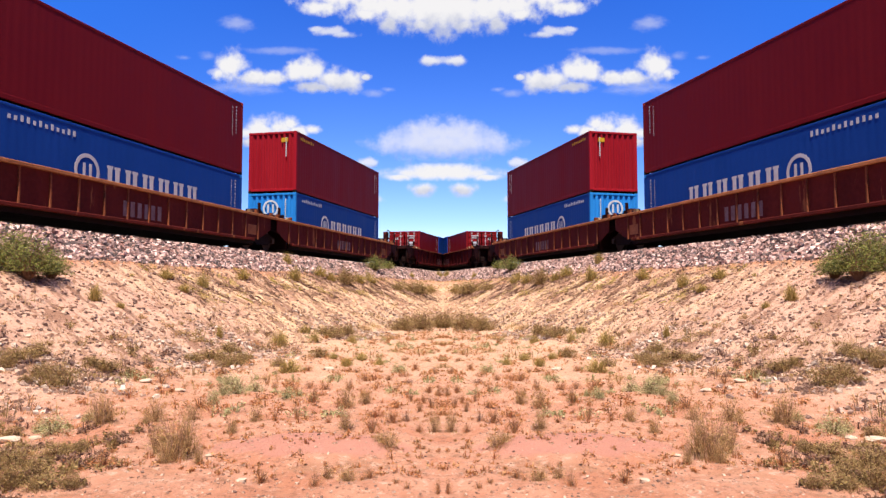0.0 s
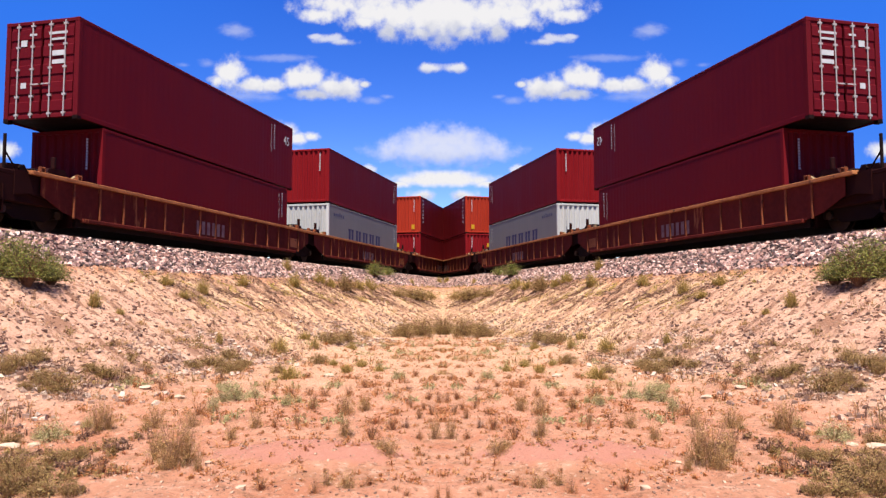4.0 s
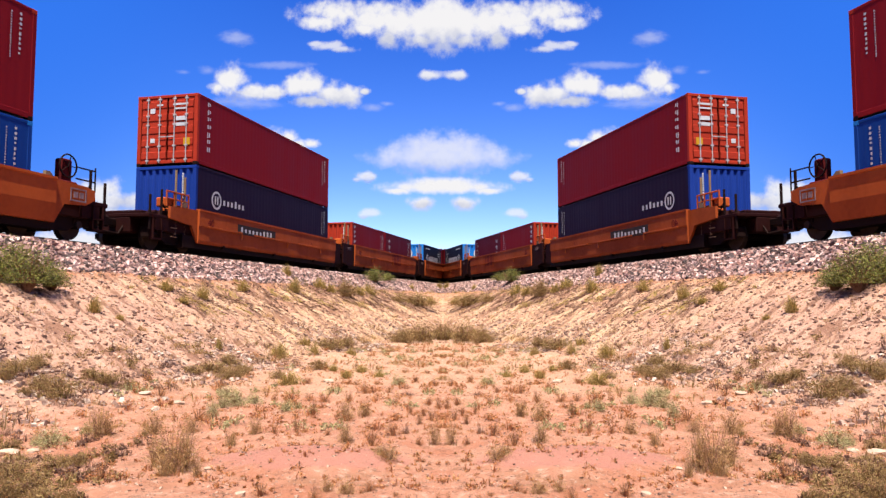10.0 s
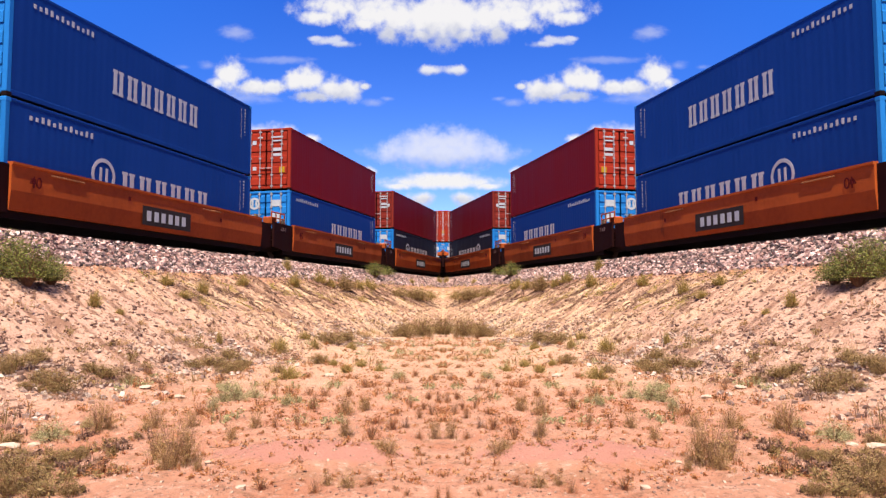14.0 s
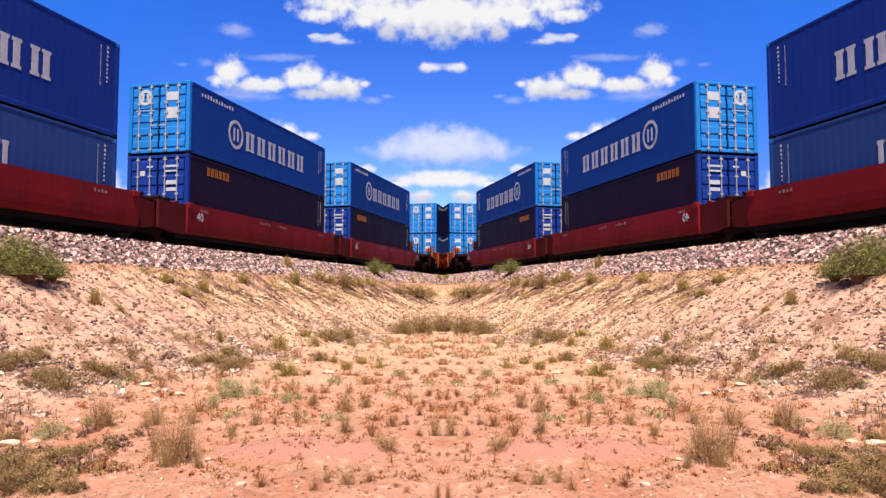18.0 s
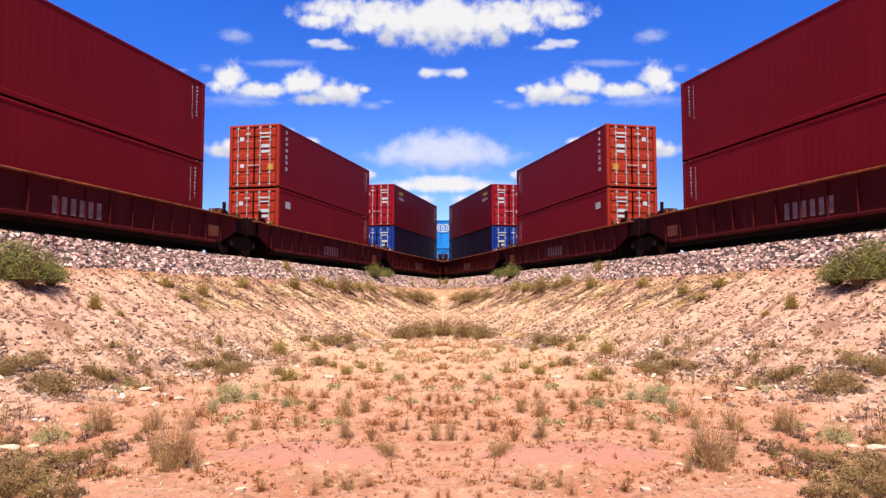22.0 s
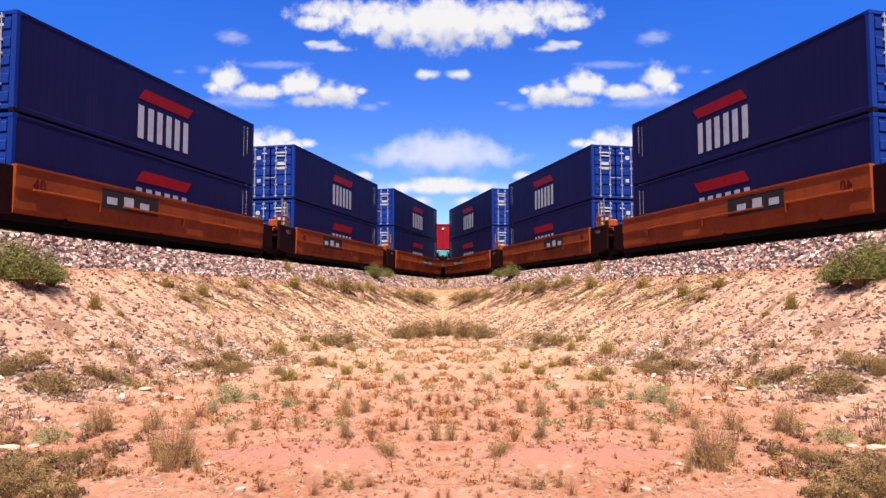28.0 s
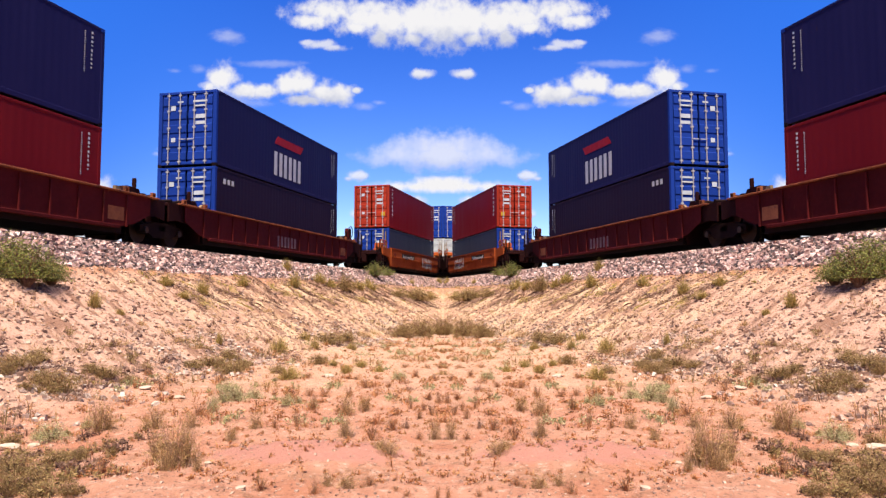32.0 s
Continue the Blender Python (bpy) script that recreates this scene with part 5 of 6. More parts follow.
# place along the line at 0 s, wagon kind, first and last of its set, wagon marks, then boxes: colour, length, height,
# rear end, sunlit end colour, marks, offset, label
TRAIN = (
    (39.4, "maroon", 0, 1, (), (("red", TWENTY, STD, "doors", None, (), -3.1), ("blue", TWENTY, STD, "doors", None, (), 3.1))),
    (17.2, "ribbed", 1, 0, (), (("blue", FORTY, STD, "ribbed", "sunlit_blue", LOW_RING + (end_badge(),), 0), ("dark_red", FORTY, HIGH, "ribbed", "crimson", TAB, 0))),
    (0.0, "ribbed", 0, 0, (), (("blue", FORTY, STD, "ribbed", "sunlit_blue", LOW_RING + (end_badge(),), 0), ("dark_red", FORTY, HIGH, "ribbed", "sunlit_red", (), 0))),
    (-18.2, "ribbed", 0, 0, (), (("dark_red", FORTY, HIGH, "ribbed", "red", (end_patch(-0.6, 0.7, 0.2, 0.3, YELLOW),), 0), ("dark_red", FORTY, HIGH, "ribbed", "sunlit_red", UPRIGHT + (end_patch(0.62, 0.18, 0.24, 0.34, YELLOW),), 0))),
    (-36.6, "ribbed", 0, 0, (), (("pale_grey", FORTY, HIGH, "ribbed", "white", GREYWORD, 0), ("dark_red", FORTY, HIGH, "ribbed", "red", (), 0))),
    (-53.9, "ribbed", 0, 1, (), (("maroon", FORTY, HIGH, "ribbed", "dark_red", (), 0.2), ("maroon", LONG, HIGH, "doors", None, (lambda ob, L, H: figures("45", 0.55, LETTER, ob, W2 - 0.002, L / 2 - 0.62, H * 0.74),), -0.1))),
    (-73.8, "orange", 1, 0, (NUMBER(1.9),), (("green", TWENTY, STD, "ribbed", "mint", (block(0.14, 0.25, 0.55, 1.5, LETTER), down(0.16, 0.8, 1.1, 0.2, NAVY_LETTER)), -3.08), ("charcoal", TWENTY, STD, "doors", None, (badge(0.12, 0.74, 0.20, LETTER), word(0.19, 0.70, 2.6, 0.22, 7, LETTER)), 3.08))),
    (-89.5, "orange", 0, 0, (RED_WORD,), (("blue", TWENTY, STD, "ribbed", "sunlit_blue", (end_badge(),) + SHORT_RING, -3.08), ("blue", TWENTY, STD, "doors", None, SHORT_RING, 3.08))),
    (-105.1, "orange", 0, 0, (RED_WORD,), (("charcoal", TWENTY, STD, "ribbed", "sunlit_blue", (end_badge(), word(0.80, 0.80, 0.62, 0.12, 3, LETTER), word(0.80, 0.72, 0.62, 0.12, 3, LETTER)) + SHORT_RING, -3.08), ("maroon", TWENTY, STD, "doors", None, (down(0.12, 0.84, 1.3, 0.42, LETTER),), 3.08))),
    (-120.8, "orange", 0, 0, (RED_WORD,), (("red", TWENTY, STD, "ribbed", "sunlit_red", UPRIGHT, -3.08), ("maroon", TWENTY, STD, "doors", None, (down(0.12, 0.84, 1.2, 0.36, LETTER),), 3.08))),
    (-136.6, "orange", 0, 1, (NUMBER(-1.9),), (("black_blue", FORTY, HIGH, "ribbed", "royal", CORAL, 0), ("red", FORTY, STD, "doors", "sunlit_red", UPRIGHT, 0))),
    (-156.2, "smooth", 1, 0, (NUMBER(3.0, 0.85),), (("blue", FORTY, STD, "doors", "sunlit_blue", LOW_RING, 0), ("red", FORTY, HIGH, "doors", "sunlit_red", (), 0))),
    (-172.1, "smooth", 0, 0, (NAME,), (("charcoal", FORTY, STD, "doors", "sunlit_blue", LOW_RING, 0), ("red", FORTY, STD, "doors", "brick", (end_patch(0.85, 0.62, 0.2, 0.2, LETTER),), 0))),
    (-188.1, "smooth", 0, 0, (NAME,), (("blue", FORTY, HIGH, "doors", "sunlit_blue", (word(0.42, 0.44, 4.9, 0.60, 6, LETTER), word(0.06, 0.86, 2.6, 0.16, 12, LETTER)), 0), ("red", FORTY, HIGH, "doors", "sunlit_red", (), 0))),
    (-204.0, "smooth", 0, 0, (NAME,), (("blue", FORTY, HIGH, "doors", "sunlit_blue", LOW_RING, 0), ("blue", FORTY, HIGH, "doors", "sunlit_blue", PLAIN_WORD, 0))),
    (-219.8, "smooth", 0, 1, (), (("faded_blue", FORTY, HIGH, "doors", "sunlit_blue", LOW_RING, 0), ("navy", FORTY, STD, "doors", "sunlit_blue", RING_WORD, 0))),
    (-240.0, "crimson", 1, 0, (), (("black_blue", FORTY, HIGH, "doors", "royal", FAINT, 0), ("blue", FORTY, STD, "doors", "sunlit_blue", RING_WORD, 0))),
    (-255.9, "crimson", 0, 0, (), (("black_blue", FORTY, HIGH, "doors", "royal", FAINT, 0), ("blue", FORTY, STD, "doors", "sunlit_blue", RING_WORD, 0))),
    (-271.8, "crimson", 0, 1, (), (("faded_blue", FORTY, STD, "ribbed", "sunlit_blue", PLAIN_WORD, 0), ("royal", FORTY, HIGH, "ribbed", "sunlit_blue", RING_WORD + RIB_END, 0))),
    (-291.9, "maroon", 1, 0, (), (("black_blue", FORTY, HIGH, "doors", "royal", (), 0), ("dark_red", FORTY, HIGH, "doors", "crimson", SHIELD, 0))),
    (-309.2, "maroon", 0, 0, (), (("red", FORTY, HIGH, "doors", "sunlit_red", (block(0.06, 0.72, 0.5, 0.3, LETTER),), 0), ("red", FORTY, HIGH, "doors", "sunlit_red", UPRIGHT, 0))),
    (-327.4, "maroon", 0, 0, (), (("red", FORTY, HIGH, "doors", "sunlit_red", UPRIGHT, 0), ("red", FORTY, HIGH, "doors", "sunlit_red", UPRIGHT, 0))),
    (-345.75, "maroon", 0, 0, (), (("red", FORTY, HIGH, "doors", "sunlit_red", UPRIGHT, 0), ("dark_red", FORTY, HIGH, "doors", "crimson", COLUMN, 0))),
    (-362.8, "maroon", 0, 1, (), (("teal", FORTY, STD, "ribbed", "aqua", (), 0), ("dark_red", FORTY, STD, "ribbed", "crimson", COLUMN + (end_patch(-0.62, 0.82, 0.6, 0.2, LETTER),), 0))),
    (-383.3, "orange", 1, 0, (NUMBER(2.3),), (("navy", FORTY, HIGH, "doors", "royal", SWOOSH, 0), ("navy", FORTY, STD, "doors", "royal", SWOOSH, 0))),
    (-399.0, "orange", 0, 0, (HIGH_NAME,), (("navy", FORTY, STD, "doors", "royal", SWOOSH, 0), ("navy", FORTY, STD, "doors", "royal", SWOOSH, 0))),
    (-415.1, "orange", 0, 0, (HIGH_NAME,), (("navy", FORTY, STD, "doors", "royal", SWOOSH, 0), ("navy", FORTY, STD, "doors", "royal", SWOOSH, 0))),
    (-430.5, "orange", 0, 0, (HIGH_NAME,), (("grey", FORTY, HIGH, "doors", "white", (word(0.08, 0.80, 1.0, 0.26, 3, LETTER),), 0), ("black_blue", FORTY, HIGH, "doors", "royal", FAINT, 0))),
    (-446.0, "orange", 0, 1, (NUMBER(-2.2), graffiti(3.2, 2.9, 0.85, 0.92)), (("slate", FORTY, STD, "doors", "royal", (), 0), ("red", FORTY, HIGH, "doors", "sunlit_red", UPRIGHT, 0))),
    (-467.4, "maroon", 1, 0, (), (("black_blue", FORTY, HIGH, "doors", "royal", (word(0.05, 0.80, 0.9, 0.28, 3, LETTER),), 0), ("navy", FORTY, HIGH, "doors", "royal", SWOOSH, 0))),
    (-485.7, "maroon", 0, 0, (), (("dark_red", FORTY, HIGH, "doors", None, (), 0), ("navy", FORTY, HIGH, "doors", "royal", (), 0))),
)
FLOOR = 0.27
for q, kind, first, last, wmarks, boxes in TRAIN:
    unit = wagon(kind, first, last, wmarks)
    twin = copy_thing(unit, Matrix())
    rides(unit, q, -1)
    rides(twin, q, 1)
    z = FLOOR
    for colour, length, height, rear, end_colour, marks, off in boxes:
        ob = container(colour, length, height, rear, end_colour, marks, z > 1)
        twin = copy_thing(ob, Matrix())
        rides(ob, q + off, -1, z)
        rides(twin, q + off, 1, z)
        if not (length == TWENTY):
            z += height + 0.012

# ---- plants ----


def leafy(name, tones):
    """Thin leaves that let some light through."""
    m = stone_material(name, tones)
    n = m.node_tree
    shader = n.nodes["Principled BSDF"]
    shader.inputs["Roughness"].default_value = 0.8
    shader.inputs["Specular IOR Level"].default_value = 0.15
    through_light = n.nodes.new("ShaderNodeBsdfTranslucent")
    both = n.nodes.new("ShaderNodeMixShader")
    both.inputs[0].default_value = 0.4
    n.links.new(shader.inputs["Base Color"].links[0].from_socket, through_light.inputs[0])
    n.links.new(shader.outputs[0], both.inputs[1])
    n.links.new(through_light.outputs[0], both.inputs[2])
    n.links.new(both.outputs[0], n.nodes["Material Output"].inputs[0])
    return m


LEAF = {
    "bush": leafy("green_leaves", ((0.1507, 0.1676, 0.0273), (0.2310, 0.2348, 0.0462), (0.0803, 0.0932, 0.0210), (0.2772, 0.2478, 0.0640), (0.1276, 0.1050, 0.0410))),
    "olive": leafy("olive_leaves", ((0.2442, 0.1632, 0.0476), (0.3208, 0.2088, 0.0756), (0.1548, 0.0968, 0.0348), (0.3853, 0.2384, 0.1028), (0.2692, 0.1328, 0.0595))),
    "grass": leafy("yellowing_grass", ((0.334, 0.238, 0.055), (0.421, 0.282, 0.083), (0.223, 0.166, 0.039), (0.483, 0.315, 0.116))),
    "sage": leafy("grey_sage_leaves", ((0.3192, 0.2918, 0.1209), (0.4221, 0.3734, 0.1724), (0.2173, 0.1930, 0.0772), (0.4977, 0.4205, 0.2153))),
    "weed": leafy("russet_weed_leaves", ((0.432, 0.154, 0.054), (0.316, 0.119, 0.044), (0.517, 0.220, 0.088), (0.244, 0.126, 0.046), (0.546, 0.278, 0.112))),
    "dry": leafy("dry_olive_leaves", ((0.350, 0.220, 0.074), (0.448, 0.278, 0.108), (0.239, 0.139, 0.051), (0.522, 0.325, 0.140), (0.373, 0.180, 0.076))),
    "dead": leafy("dead_brown_stems", ((0.180, 0.090, 0.056), (0.254, 0.139, 0.086), (0.119, 0.059, 0.040), (0.313, 0.180, 0.113))),
}
TWIG = material("dry_twigs", (0.17, 0.085, 0.048), (0.25, 0.145, 0.085), 20.0, 0.7, 0.9)


def blades(r, count, height, spread, width, lean):
    """Upright bent blades from one base."""
    pts, faces = [], []
    for _ in range(count):
        a, d = r.uniform(0, 6.283), spread * r.random() ** 0.6
        bx, by = d * math.cos(a), d * math.sin(a)
        h, w = height * r.uniform(0.3, 1.0) * (1.05 - 0.6 * (d / spread) ** 2), width * r.uniform(0.6, 1.3)
        t = a + r.uniform(-0.9, 0.9)
        l = lean * height * (0.25 + 0.75 * d / spread) * r.uniform(0.2, 1.2)
        cx, cy = math.cos(t + 1.57) * w, math.sin(t + 1.57) * w
        mx, my = bx + math.cos(t) * l * 0.35, by + math.sin(t) * l * 0.35
        ex, ey = bx + math.cos(t) * l, by + math.sin(t) * l
        i = len(pts)
        pts += [(bx - cx, by - cy, -0.02), (bx + cx, by + cy, -0.02), (mx + cx * 0.8, my + cy * 0.8, h * 0.6), (mx - cx * 0.8, my - cy * 0.8, h * 0.6), (ex, ey, h)]
        faces += [(i, i + 1, i + 2, i + 3), (i + 3, i + 2, i + 4)]
    return pts, faces


def leaves(r, count, radius, height, size, hollow=0.5, low=0.08):
    """Small leaves in uneven clumps on a low dome."""
    pts, faces = [], []
    clumps = [(r.uniform(0, 6.283), r.uniform(0.15, 1.0), r.uniform(0.35, 1.0)) for _ in range(max(5, count // 28))]
    for _ in range(count):
        a, rad, hh = r.choice(clumps)
        x = radius * rad * math.cos(a) + r.gauss(0, radius * 0.16)
        y = radius * rad * math.sin(a) + r.gauss(0, radius * 0.16)
        z = max(low * height, height * hh * (1.05 - 0.45 * rad) * r.uniform(hollow, 1.0) + r.gauss(0, height * 0.05))
        s = size * r.uniform(0.6, 1.4)
        u = Vector((r.gauss(0, 1), r.gauss(0, 1), r.gauss(0, 0.7))).normalized()
        w = u.cross(Vector((r.gauss(0, 1), r.gauss(0, 1), r.gauss(0, 1)))).normalized()
        c = Vector((x, y, z))
        i = len(pts)
        pts += [tuple(c - u * s), tuple(c - w * s * 0.4), tuple(c + u * s), tuple(c + w * s * 0.4)]
        faces.append((i, i + 1, i + 2, i + 3))
    return pts, faces


def twigs(r, count, radius, height, thick):
    pts, faces = [], []
    for _ in range(count):
        a, rad = r.uniform(0, 6.283), radius * r.uniform(0.3, 1.0)
        tip = Vector((rad * math.cos(a), rad * math.sin(a), height * r.uniform(0.5, 0.95)))
        base = Vector((tip.x * 0.08, tip.y * 0.08, -0.03))
        mid = base.lerp(tip, 0.5) + Vector((0, 0, height * 0.08))
        for p, q, t0, t1 in ((base, mid, thick, thick * 0.7), (mid, tip, thick * 0.7, thick * 0.25)):
            i = len(pts)
            for c, t in ((p, t0), (q, t1)):
                pts += [(c.x + t, c.y, c.z), (c.x - t * 0.5, c.y + t * 0.87, c.z), (c.x - t * 0.5, c.y - t * 0.87, c.z)]
            faces += [(i, i + 1, i + 4, i + 3), (i + 1, i + 2, i + 5, i + 4), (i + 2, i, i + 3, i + 5)]
    return pts, faces


def raw_mesh(name, data, mat):
    me = bpy.data.meshes.new(name)
    me.from_pydata(data[0], [], data[1])
    me.materials.append(mat)
    return me


def merged(*lots):
    pts, faces = [], []
    for p, f in lots:
        k = len(pts)
        pts += p
        faces += [tuple(i + k for i in q) for q in f]
    return pts, faces


def plant(kind, seed):
    """A plant one metre wide and high, to be scaled: stems and foliage, or blades alone."""
    r = random.Random(seed)
    name, label, mat, green, stems = {
        "bush": ("desert_bush", "green leafy desert bush with bare lower stems", LEAF["bush"], lambda: leaves(r, 4600, 0.46, 1.08, 0.022, 0.38, 0.16), lambda: twigs(r, 70, 0.46, 0.85, 0.010)),
        "olive": ("low_shrub", "olive-green low shrub on sandy soil", LEAF["olive"], lambda: merged(leaves(r, 2600, 0.46, 0.95, 0.027, 0.12, 0.02), blades(r, 90, 0.9, 0.42, 0.009, 0.6)), lambda: twigs(r, 16, 0.42, 0.8, 0.010)),
        "tuft": ("grass_tuft", "yellowing green grass tuft on the bank", LEAF["grass"], lambda: merged(blades(r, 170, 0.95, 0.26, 0.012, 0.5), leaves(r, 1000, 0.38, 0.95, 0.026, 0.15, 0.02)), None),
        "dry": ("dry_grass", "sparse dry olive grass on pale soil", LEAF["dry"], lambda: merged(blades(r, 60, 0.8, 0.45, 0.011, 0.6), leaves(r, 520, 0.48, 0.7, 0.026, 0.05, 0.02)), None),
        "dead": ("dead_brush", "brown dead stems lying on soil", LEAF["dead"], lambda: merged(blades(r, 90, 0.9, 0.40, 0.012, 0.9), leaves(r, 260, 0.42, 0.6, 0.024, 0.05, 0.02)), None),
        "sage": ("sage_shrub", "pale grey-green sage shrub on red soil", LEAF["sage"], lambda: leaves(r, 2100, 0.42, 1.0, 0.024, 0.20, 0.03), lambda: twigs(r, 22, 0.4, 0.8, 0.010)),
        "tall": ("wispy_weed", "tall wispy olive-brown weed on red soil", LEAF["dry"], lambda: merged(leaves(r, 1700, 0.42, 1.1, 0.020, 0.08, 0.03), blades(r, 40, 1.0, 0.34, 0.008, 0.5)), lambda: twigs(r, 40, 0.46, 1.0, 0.005)),
        "weed": ("russet_weed", "russet-brown twiggy weed on red soil", LEAF["weed"], lambda: merged(leaves(r, 420, 0.44, 0.95, 0.032, 0.15, 0.05), blades(r, 26, 0.9, 0.2, 0.016, 0.8)), lambda: twigs(r, 24, 0.5, 0.85, 0.012)),
    }[kind]
    if stems is None:
        return tagged(new(name, raw_mesh(name, green(), mat)), label, "plant", "plants of the ditch")
    ob = tagged(empty(name), label, "plant", "plants of the ditch")
    for nm, me in (("stem", raw_mesh("stem", stems(), TWIG)), ("foliage", raw_mesh("foliage", green(), mat))):
        p = new(nm, me)
        p.parent = ob
        p["kind"] = "stuff"
    return ob


# plants of the western half: across, ahead, width, height
BUSH = ((-8.40, 14.55, 1.10, 0.98), (-8.90, 14.75, 1.00, 0.92), (-8.30, 15.3, 0.80, 0.62), (-3.93, 41.74, 1.37, 0.92), (-3.46, 45.02, 0.85, 0.56))
TUFT = ((-7.33, 15.21, 0.43, 0.45), (-7.5, 19.55, 0.52, 0.4), (-6.86, 20.58, 0.55, 0.55), (-6.8, 18.99, 0.42, 0.3), (-6.88, 15.42, 0.24, 0.19), (-5.1, 16.51, 0.26, 0.36), (-6.71, 24.21, 0.57, 0.45), (-6.59, 30.43, 0.57, 0.62), (-5.69, 27.72, 0.65, 0.74), (-5.44, 31.69, 0.84, 0.6), (-4.98, 31.98, 0.65, 0.55), (-3.77, 36.76, 1.04, 0.86), (-4.16, 35.45, 0.83, 0.61), (-2.11, 48.11, 0.53, 0.45), (-0.31, 57.22, 0.72, 0.63), (-0.84, 44.77, 1.05, 0.56), (-4.05, 17.96, 0.64, 0.48), (-3.46, 19.56, 0.33, 0.37), (-3.89, 20.47, 0.48, 0.32), (-2.58, 20.43, 0.38, 0.32), (-2.89, 13.66, 0.64, 0.34), (-2.35, 15.62, 0.29, 0.19), (-1.94, 14.68, 0.34, 0.23), (-1.78, 15.88, 0.37, 0.22), (-1.3, 14.92, 0.3, 0.19))
OLIVE = ((-4.41, 32.56, 1.07, 0.92), (-1.47, 40.87, 2.05, 0.89), (-2.39, 38.75, 0.91, 0.55), (-1.48, 26.34, 0.99, 0.74), (-0.84, 27.67, 1.08, 0.78), (-0.18, 29.07, 0.91, 0.82), (-1.26, 28.97, 0.9, 0.5), (-3.33, 21.19, 0.92, 0.46), (-3.07, 22.69, 0.71, 0.39), (-4.64, 15.73, 0.56, 0.27), (-4.18, 15.3, 0.36, 0.21), (-4.77, 14.91, 0.7, 0.28), (-4.94, 14.31, 0.49, 0.2), (-6.5, 11.1, 0.57, 0.26), (-6.45, 11.52, 0.36, 0.23), (-6.47, 10.74, 0.33, 0.25), (-5.62, 10.6, 0.54, 0.43), (-5.93, 10.78, 0.42, 0.28))
NEAR_OLIVE = ((-5.59, 12.02, 0.52, 0.24), (-5.21, 12.07, 0.32, 0.24), (-5.81, 11.99, 0.37, 0.17), (-3.57, 6.12, 0.33, 0.24), (-3.24, 5.84, 0.3, 0.2), (-3.35, 5.62, 0.26, 0.26), (-3.57, 6.78, 0.33, 0.17), (-3.42, 6.9, 0.21, 0.14), (-3.97, 6.92, 0.21, 0.12), (-3.08, 5.62, 0.26, 0.13), (-2.84, 5.62, 0.19, 0.15), (-4.64, 7.86, 0.27, 0.16), (-5.99, 10.44, 0.21, 0.16), (-4.12, 14.02, 0.48, 0.28), (-4.08, 14.6, 0.39, 0.25), (-3.28, 14.48, 0.38, 0.22), (-2.7, 15.88, 0.44, 0.27))
DRY = ((-5.42, 21.74, 0.68, 0.24), (-2.75, 24.53, 0.76, 0.38), (-2.53, 26.19, 0.61, 0.37), (-1.64, 22.46, 0.59, 0.31), (-5.93, 15.65, 0.29, 0.2), (-6.5, 15.6, 0.27, 0.19), (-5.71, 15.64, 0.49, 0.19), (-5.31, 15.55, 0.53, 0.19), (-6.15, 13.75, 0.36, 0.15), (-5.94, 16.79, 0.31, 0.16), (-3.05, 12.78, 0.36, 0.2), (-0.04, 14.06, 0.28, 0.17), (-1.15, 17.61, 0.47, 0.19), (-0.49, 17.61, 0.55, 0.22), (-0.13, 20.57, 0.48, 0.22))
DEAD = ((-5.24, 10.51, 0.28, 0.21), (-5.26, 10.2, 0.32, 0.16), (-3.19, 6.16, 0.21, 0.09), (-4.99, 8.38, 0.19, 0.14), (-0.58, 11.83, 0.2, 0.13), (-1.0, 7.88, 0.11, 0.11), (-0.43, 8.41, 0.09, 0.19))
SAGE = ((-4.2, 7.86, 0.36, 0.27), (-4.47, 8.06, 0.16, 0.15), (-4.08, 8.41, 0.17, 0.18), (-2.96, 9.37, 0.22, 0.33), (-3.21, 10.69, 0.3, 0.28), (-3.01, 10.69, 0.41, 0.33), (-2.89, 11.17, 0.29, 0.23), (-3.58, 12.13, 0.43, 0.23), (-0.8, 13.3, 0.35, 0.23), (-2.12, 9.93, 0.28, 0.18), (-1.99, 10.13, 0.19, 0.14))
TALL = ((-3.86, 8.2, 0.33, 0.41), (-3.79, 8.26, 0.22, 0.27), (-3.3, 8.41, 0.29, 0.29), (-2.37, 6.44, 0.35, 0.48), (-2.32, 6.64, 0.26, 0.45), (-2.67, 6.8, 0.23, 0.34), (-2.11, 6.3, 0.13, 0.24), (-2.38, 6.3, 0.17, 0.24), (-3.43, 8.49, 0.2, 0.2), (-2.91, 8.49, 0.24, 0.22), (-1.25, 9.37, 0.3, 0.3), (-1.05, 9.83, 0.24, 0.27), (-2.22, 7.68, 0.2, 0.21), (-2.1, 8.18, 0.2, 0.23), (-1.06, 7.88, 0.21, 0.27), (-0.5, 6.86, 0.24, 0.18), (-0.6, 6.98, 0.16, 0.11), (-0.09, 7.92, 0.21, 0.27), (-0.94, 5.96, 0.13, 0.15), (-0.77, 5.9, 0.2, 0.14))
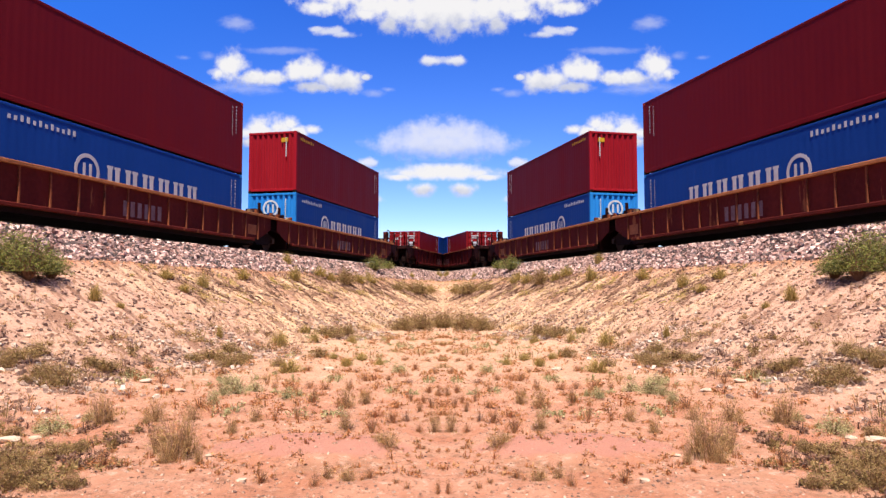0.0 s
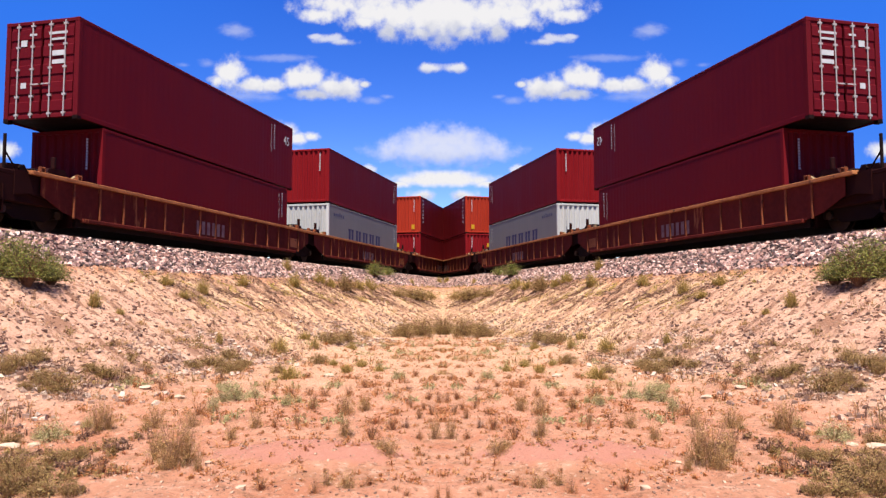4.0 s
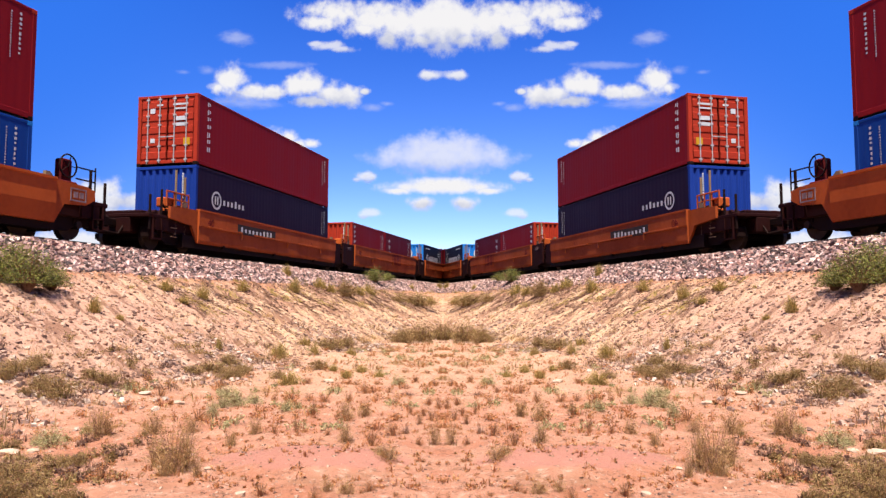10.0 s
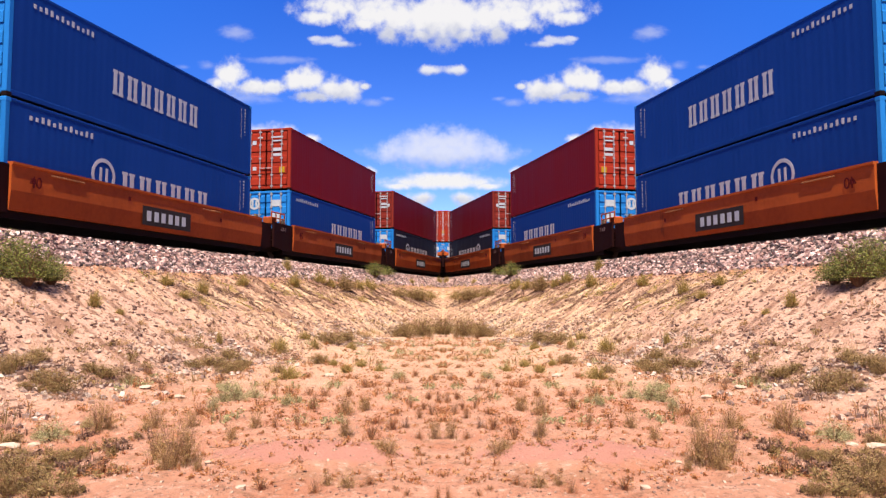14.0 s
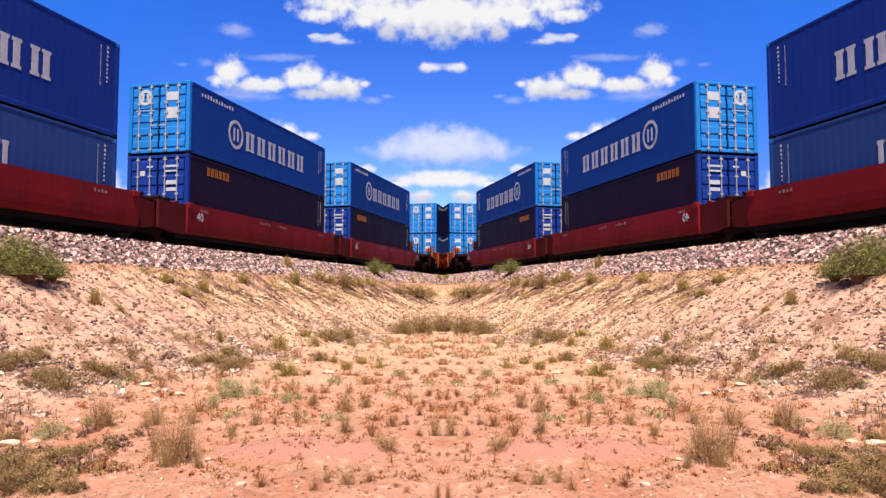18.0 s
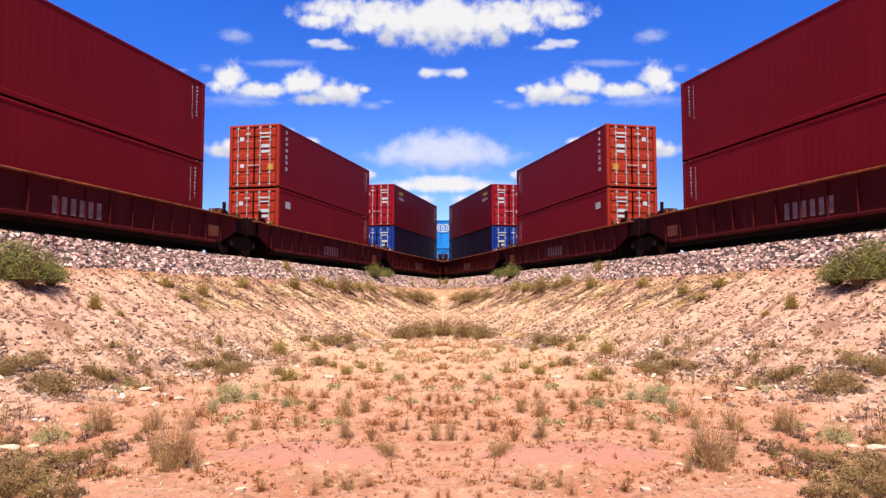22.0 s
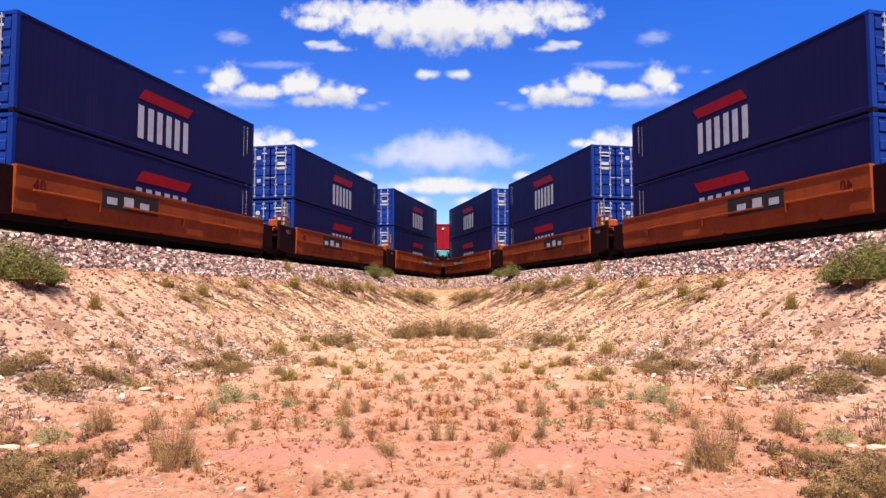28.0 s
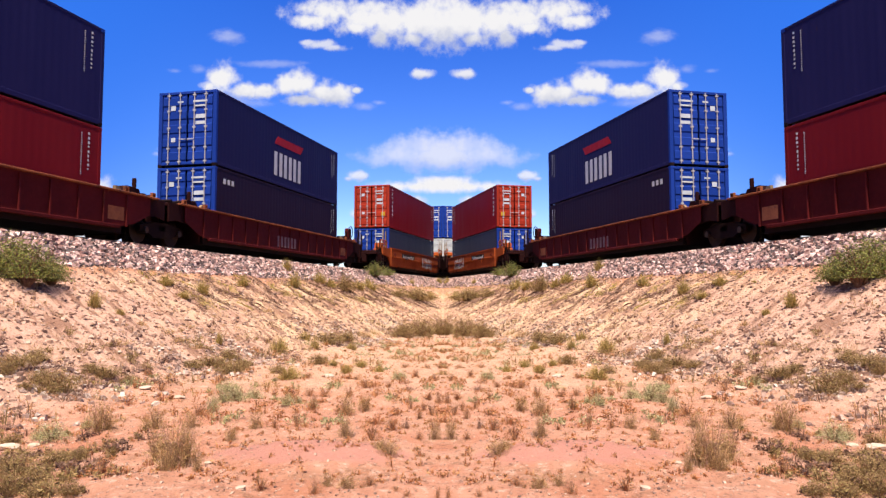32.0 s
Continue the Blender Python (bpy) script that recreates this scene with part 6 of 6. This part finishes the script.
WEED = ((-4.5, 11.61, 0.27, 0.23), (-5.18, 12.79, 0.22, 0.18), (-3.07, 9.19, 0.31, 0.21), (-2.85, 6.14, 0.22, 0.21), (-2.35, 11.29, 0.31, 0.23), (-2.1, 11.43, 0.18, 0.18), (-1.85, 11.43, 0.25, 0.19), (-1.45, 11.17, 0.21, 0.24), (-1.28, 11.99, 0.24, 0.19), (-2.64, 11.43, 0.16, 0.16), (-1.71, 9.63, 0.18, 0.3), (-1.22, 9.27, 0.19, 0.13), (-0.43, 9.83, 0.11, 0.2), (-0.29, 9.03, 0.14, 0.18), (-0.25, 9.63, 0.16, 0.16), (-0.71, 10.91, 0.2, 0.14), (-0.22, 11.05, 0.22, 0.19), (-0.06, 10.45, 0.15, 0.24), (-0.89, 11.99, 0.19, 0.13), (-0.51, 13.66, 0.25, 0.17), (-0.14, 12.94, 0.2, 0.18), (-1.9, 8.26, 0.09, 0.19))
SMALL_WEED = ((-1.66, 8.32, 0.14, 0.24), (-1.3, 8.26, 0.11, 0.11), (-0.74, 7.58, 0.21, 0.26), (-0.57, 8.26, 0.18, 0.22), (-0.26, 7.92, 0.13, 0.13), (-0.14, 9.27, 0.16, 0.21), (-1.46, 5.9, 0.17, 0.16), (-1.01, 5.8, 0.11, 0.16), (-0.6, 6.0, 0.12, 0.12), (-0.65, 5.9, 0.09, 0.08), (-0.28, 5.74, 0.07, 0.1), (-0.04, 5.68, 0.06, 0.17), (-0.37, 5.8, 0.08, 0.06), (-0.19, 7.02, 0.08, 0.06), (-0.13, 6.9, 0.06, 0.05), (-1.01, 6.75, 0.04, 0.04), (-1.23, 13.66, 0.21, 0.15), (-1.57, 13.3, 0.23, 0.14), (-1.84, 12.78, 0.2, 0.14), (-2.53, 13.66, 0.23, 0.15), (-0.84, 15.88, 0.25, 0.15), (-0.33, 15.38, 0.24, 0.14))
POTS = {}
roll = random.Random(11)
for kind, places in (("bush", BUSH), ("tuft", TUFT), ("olive", OLIVE), ("olive", NEAR_OLIVE), ("dry", DRY), ("dead", DEAD), ("sage", SAGE), ("tall", TALL), ("weed", WEED), ("weed", SMALL_WEED)):
    for i, (x, y, w, h) in enumerate(places):
        key = (kind, i % 5)
        turn, grow = roll.uniform(0, 360), roll.uniform(0.95, 1.15)
        for s in (1, -1):
            if key not in POTS:
                ob = POTS[key] = plant(kind, 100 + 7 * len(POTS))
            else:
                ob = copy_thing(POTS[key], Matrix())
            ob.matrix_basis = pose(s * x, y, float(ground_at(np.array(x), np.array(y))) - 0.01, 0, 0, s * turn)
            ob.scale = (s * w * grow, w * grow, h * 1.1)

# seedlings and dry stalks that nobody could count, mirrored on both sides
r = random.Random(23)
for name, label, mat, count, area in (("sparse_grass", "sparse short olive seedlings on the bank", LEAF["dry"], 700, "bank"), ("dry_stalks", "scattered short russet stalks on red soil", LEAF["weed"], 2600, "floor"), ("bank_grass", "yellowing grass tufts along the top of the bank", LEAF["grass"], 90, "edge"), ("dry_litter", "scattered dry olive grass", LEAF["dry"], 900, "foot"), ("foot_brush", "low olive-brown brush along the foot of the bank", LEAF["olive"], 330, "brush"), ("russet_tufts", "russet-brown dead tufts on the ditch floor", LEAF["weed"], 130, "tuft"), ("grey_tufts", "grey-green sage tufts on the ditch floor", LEAF["sage"], 60, "tuft"), ("brown_brush", "low brown dead brush among stones", LEAF["dead"], 330, "brush"), ("bank_streaks", "dry brown grass streaks in the rills of the bank", LEAF["dead"], 230, "streak"), ("rill_grass", "yellowed grass along the rills of the bank", LEAF["grass"], 45, "streak"), ("corner_brush", "low olive-brown brush on red soil", LEAF["olive"], 70, "corner"), ("corner_litter", "brown dead stalks on red soil", LEAF["dead"], 80, "corner")):
    pts, faces = [], []
    for _ in range(count):
        if area == "floor":
            y = 6.0 + 28 * r.random() ** 1.15
            x = -r.random() * min(0.64 * y, 9)
            if across(x, y) < 6.2:
                continue
            h = r.uniform(0.03, 0.09)
        elif area == "tuft":
            y = 8.5 + 17 * r.random() ** 1.1
            x = -r.random() * min(0.5 * y, 6)
            if across(x, y) < 6.0:
                continue
            h = r.uniform(0.09, 0.24)
        elif area == "corner":
            x, y = -3.75 + r.gauss(0, 0.55), 6.3 + r.gauss(0, 0.75)
            if y < 4.6 or x > -2.75:
                continue
            h = r.uniform(0.05, 0.17)
        elif area == "streak":
            s, nn = 26 * r.random() ** 0.8 - 3, r.uniform(1.7, 3.6)
            x, y = track_xy(s, nn)
            h = r.uniform(0.10, 0.26)
        else:
            s, nn = -14 + 56 * r.random() ** (0.7 if area == "edge" else 1.2), (r.uniform(1.5, 6.0) if area == "bank" else 1.5 + 2.2 * r.random() ** 1.6 if area == "edge" else r.gauss(6.1, 0.9) if area == "brush" else r.gauss(6.4, 1.5))
            x, y = track_xy(s, nn)
            if x > -0.05 or y < 4 or (area == "brush" and (y < 7.5 or math.sin(1.3 * s) + math.sin(2.9 * s + nn) < -0.2)):
                continue
            h = r.uniform(0.10, 0.36) if area == "edge" else r.uniform(0.10, 0.34) if area == "brush" else r.uniform(0.06, 0.2)
        z = float(ground_at(np.array(x), np.array(y)))
        p, f = merged(leaves(r, 90, h * 0.85, h * 0.9, 0.018, 0.05, 0.0), blades(r, 10, h, h * 0.5, 0.006, 0.7)) if area in ("edge", "brush", "tuft", "corner", "streak") else merged(leaves(r, 16, h * 0.7, h * 0.8, 0.013, 0.05, 0.0), blades(r, 5, h, h * 0.4, 0.005, 0.9))
        i = len(pts)
        if area == "streak":
            # strung out down the fall of the bank, also standing for shadows in the rills
            fall = r.uniform(3.0, 6.0)
            p = [(a + COS * max(0.0, fall * (a * COS - b * SIN)), b - SIN * max(0.0, fall * (a * COS - b * SIN)), c) for a, b, c in p]
            z = ground_at(np.array([x + a for a, b, c in p]), np.array([y + b for a, b, c in p]))
            pts += [(x + a, y + b, float(k) + c * 0.7) for (a, b, c), k in zip(p, z)]
        else:
            pts += [(x + a, y + b, z + c) for a, b, c in p]
        faces += [tuple(k + i for k in q) for q in f]
    k = len(pts)
    pts += [(-a, b, c) for a, b, c in pts]
    faces += [tuple(j + k for j in q[::-1]) for q in faces]
    tagged(new(name, raw_mesh(name, (pts, faces), mat)), label, "grass", kind="stuff")

# loose pale rocks
for i, (x, y, size) in enumerate(((-4.52, 7.62, 0.12), (-4.30, 7.70, 0.07), (-2.12, 6.62, 0.04), (-2.60, 6.75, 0.035), (-3.95, 10.9, 0.10), (-4.7, 11.5, 0.10), (-1.62, 5.88, 0.05), (-2.18, 13.9, 0.13))):
    r = random.Random(60 + i)
    bm = bmesh.new()
    bmesh.ops.create_icosphere(bm, subdivisions=2, radius=1.0)
    for v in bm.verts:
        v.co *= r.uniform(0.82, 1.12)
        v.co = Vector((v.co.x * size, v.co.y * size * 0.8, v.co.z * size * 0.38))
    me = bpy.data.meshes.new("rock")
    bm.to_mesh(me)
    bm.free()
    me.materials.append(ROCK)
    for s in (1, -1):
        ob = tagged(new("rock", me), "pale flat rock lying on red soil", "rock", "pale rocks of the ditch")
        ob.matrix_basis = pose(s * x, y, float(ground_at(np.array(x), np.array(y))) + size * 0.16, 0, 0, s * 40 * i)
        ob.scale = (s, 1, 1)


motions()
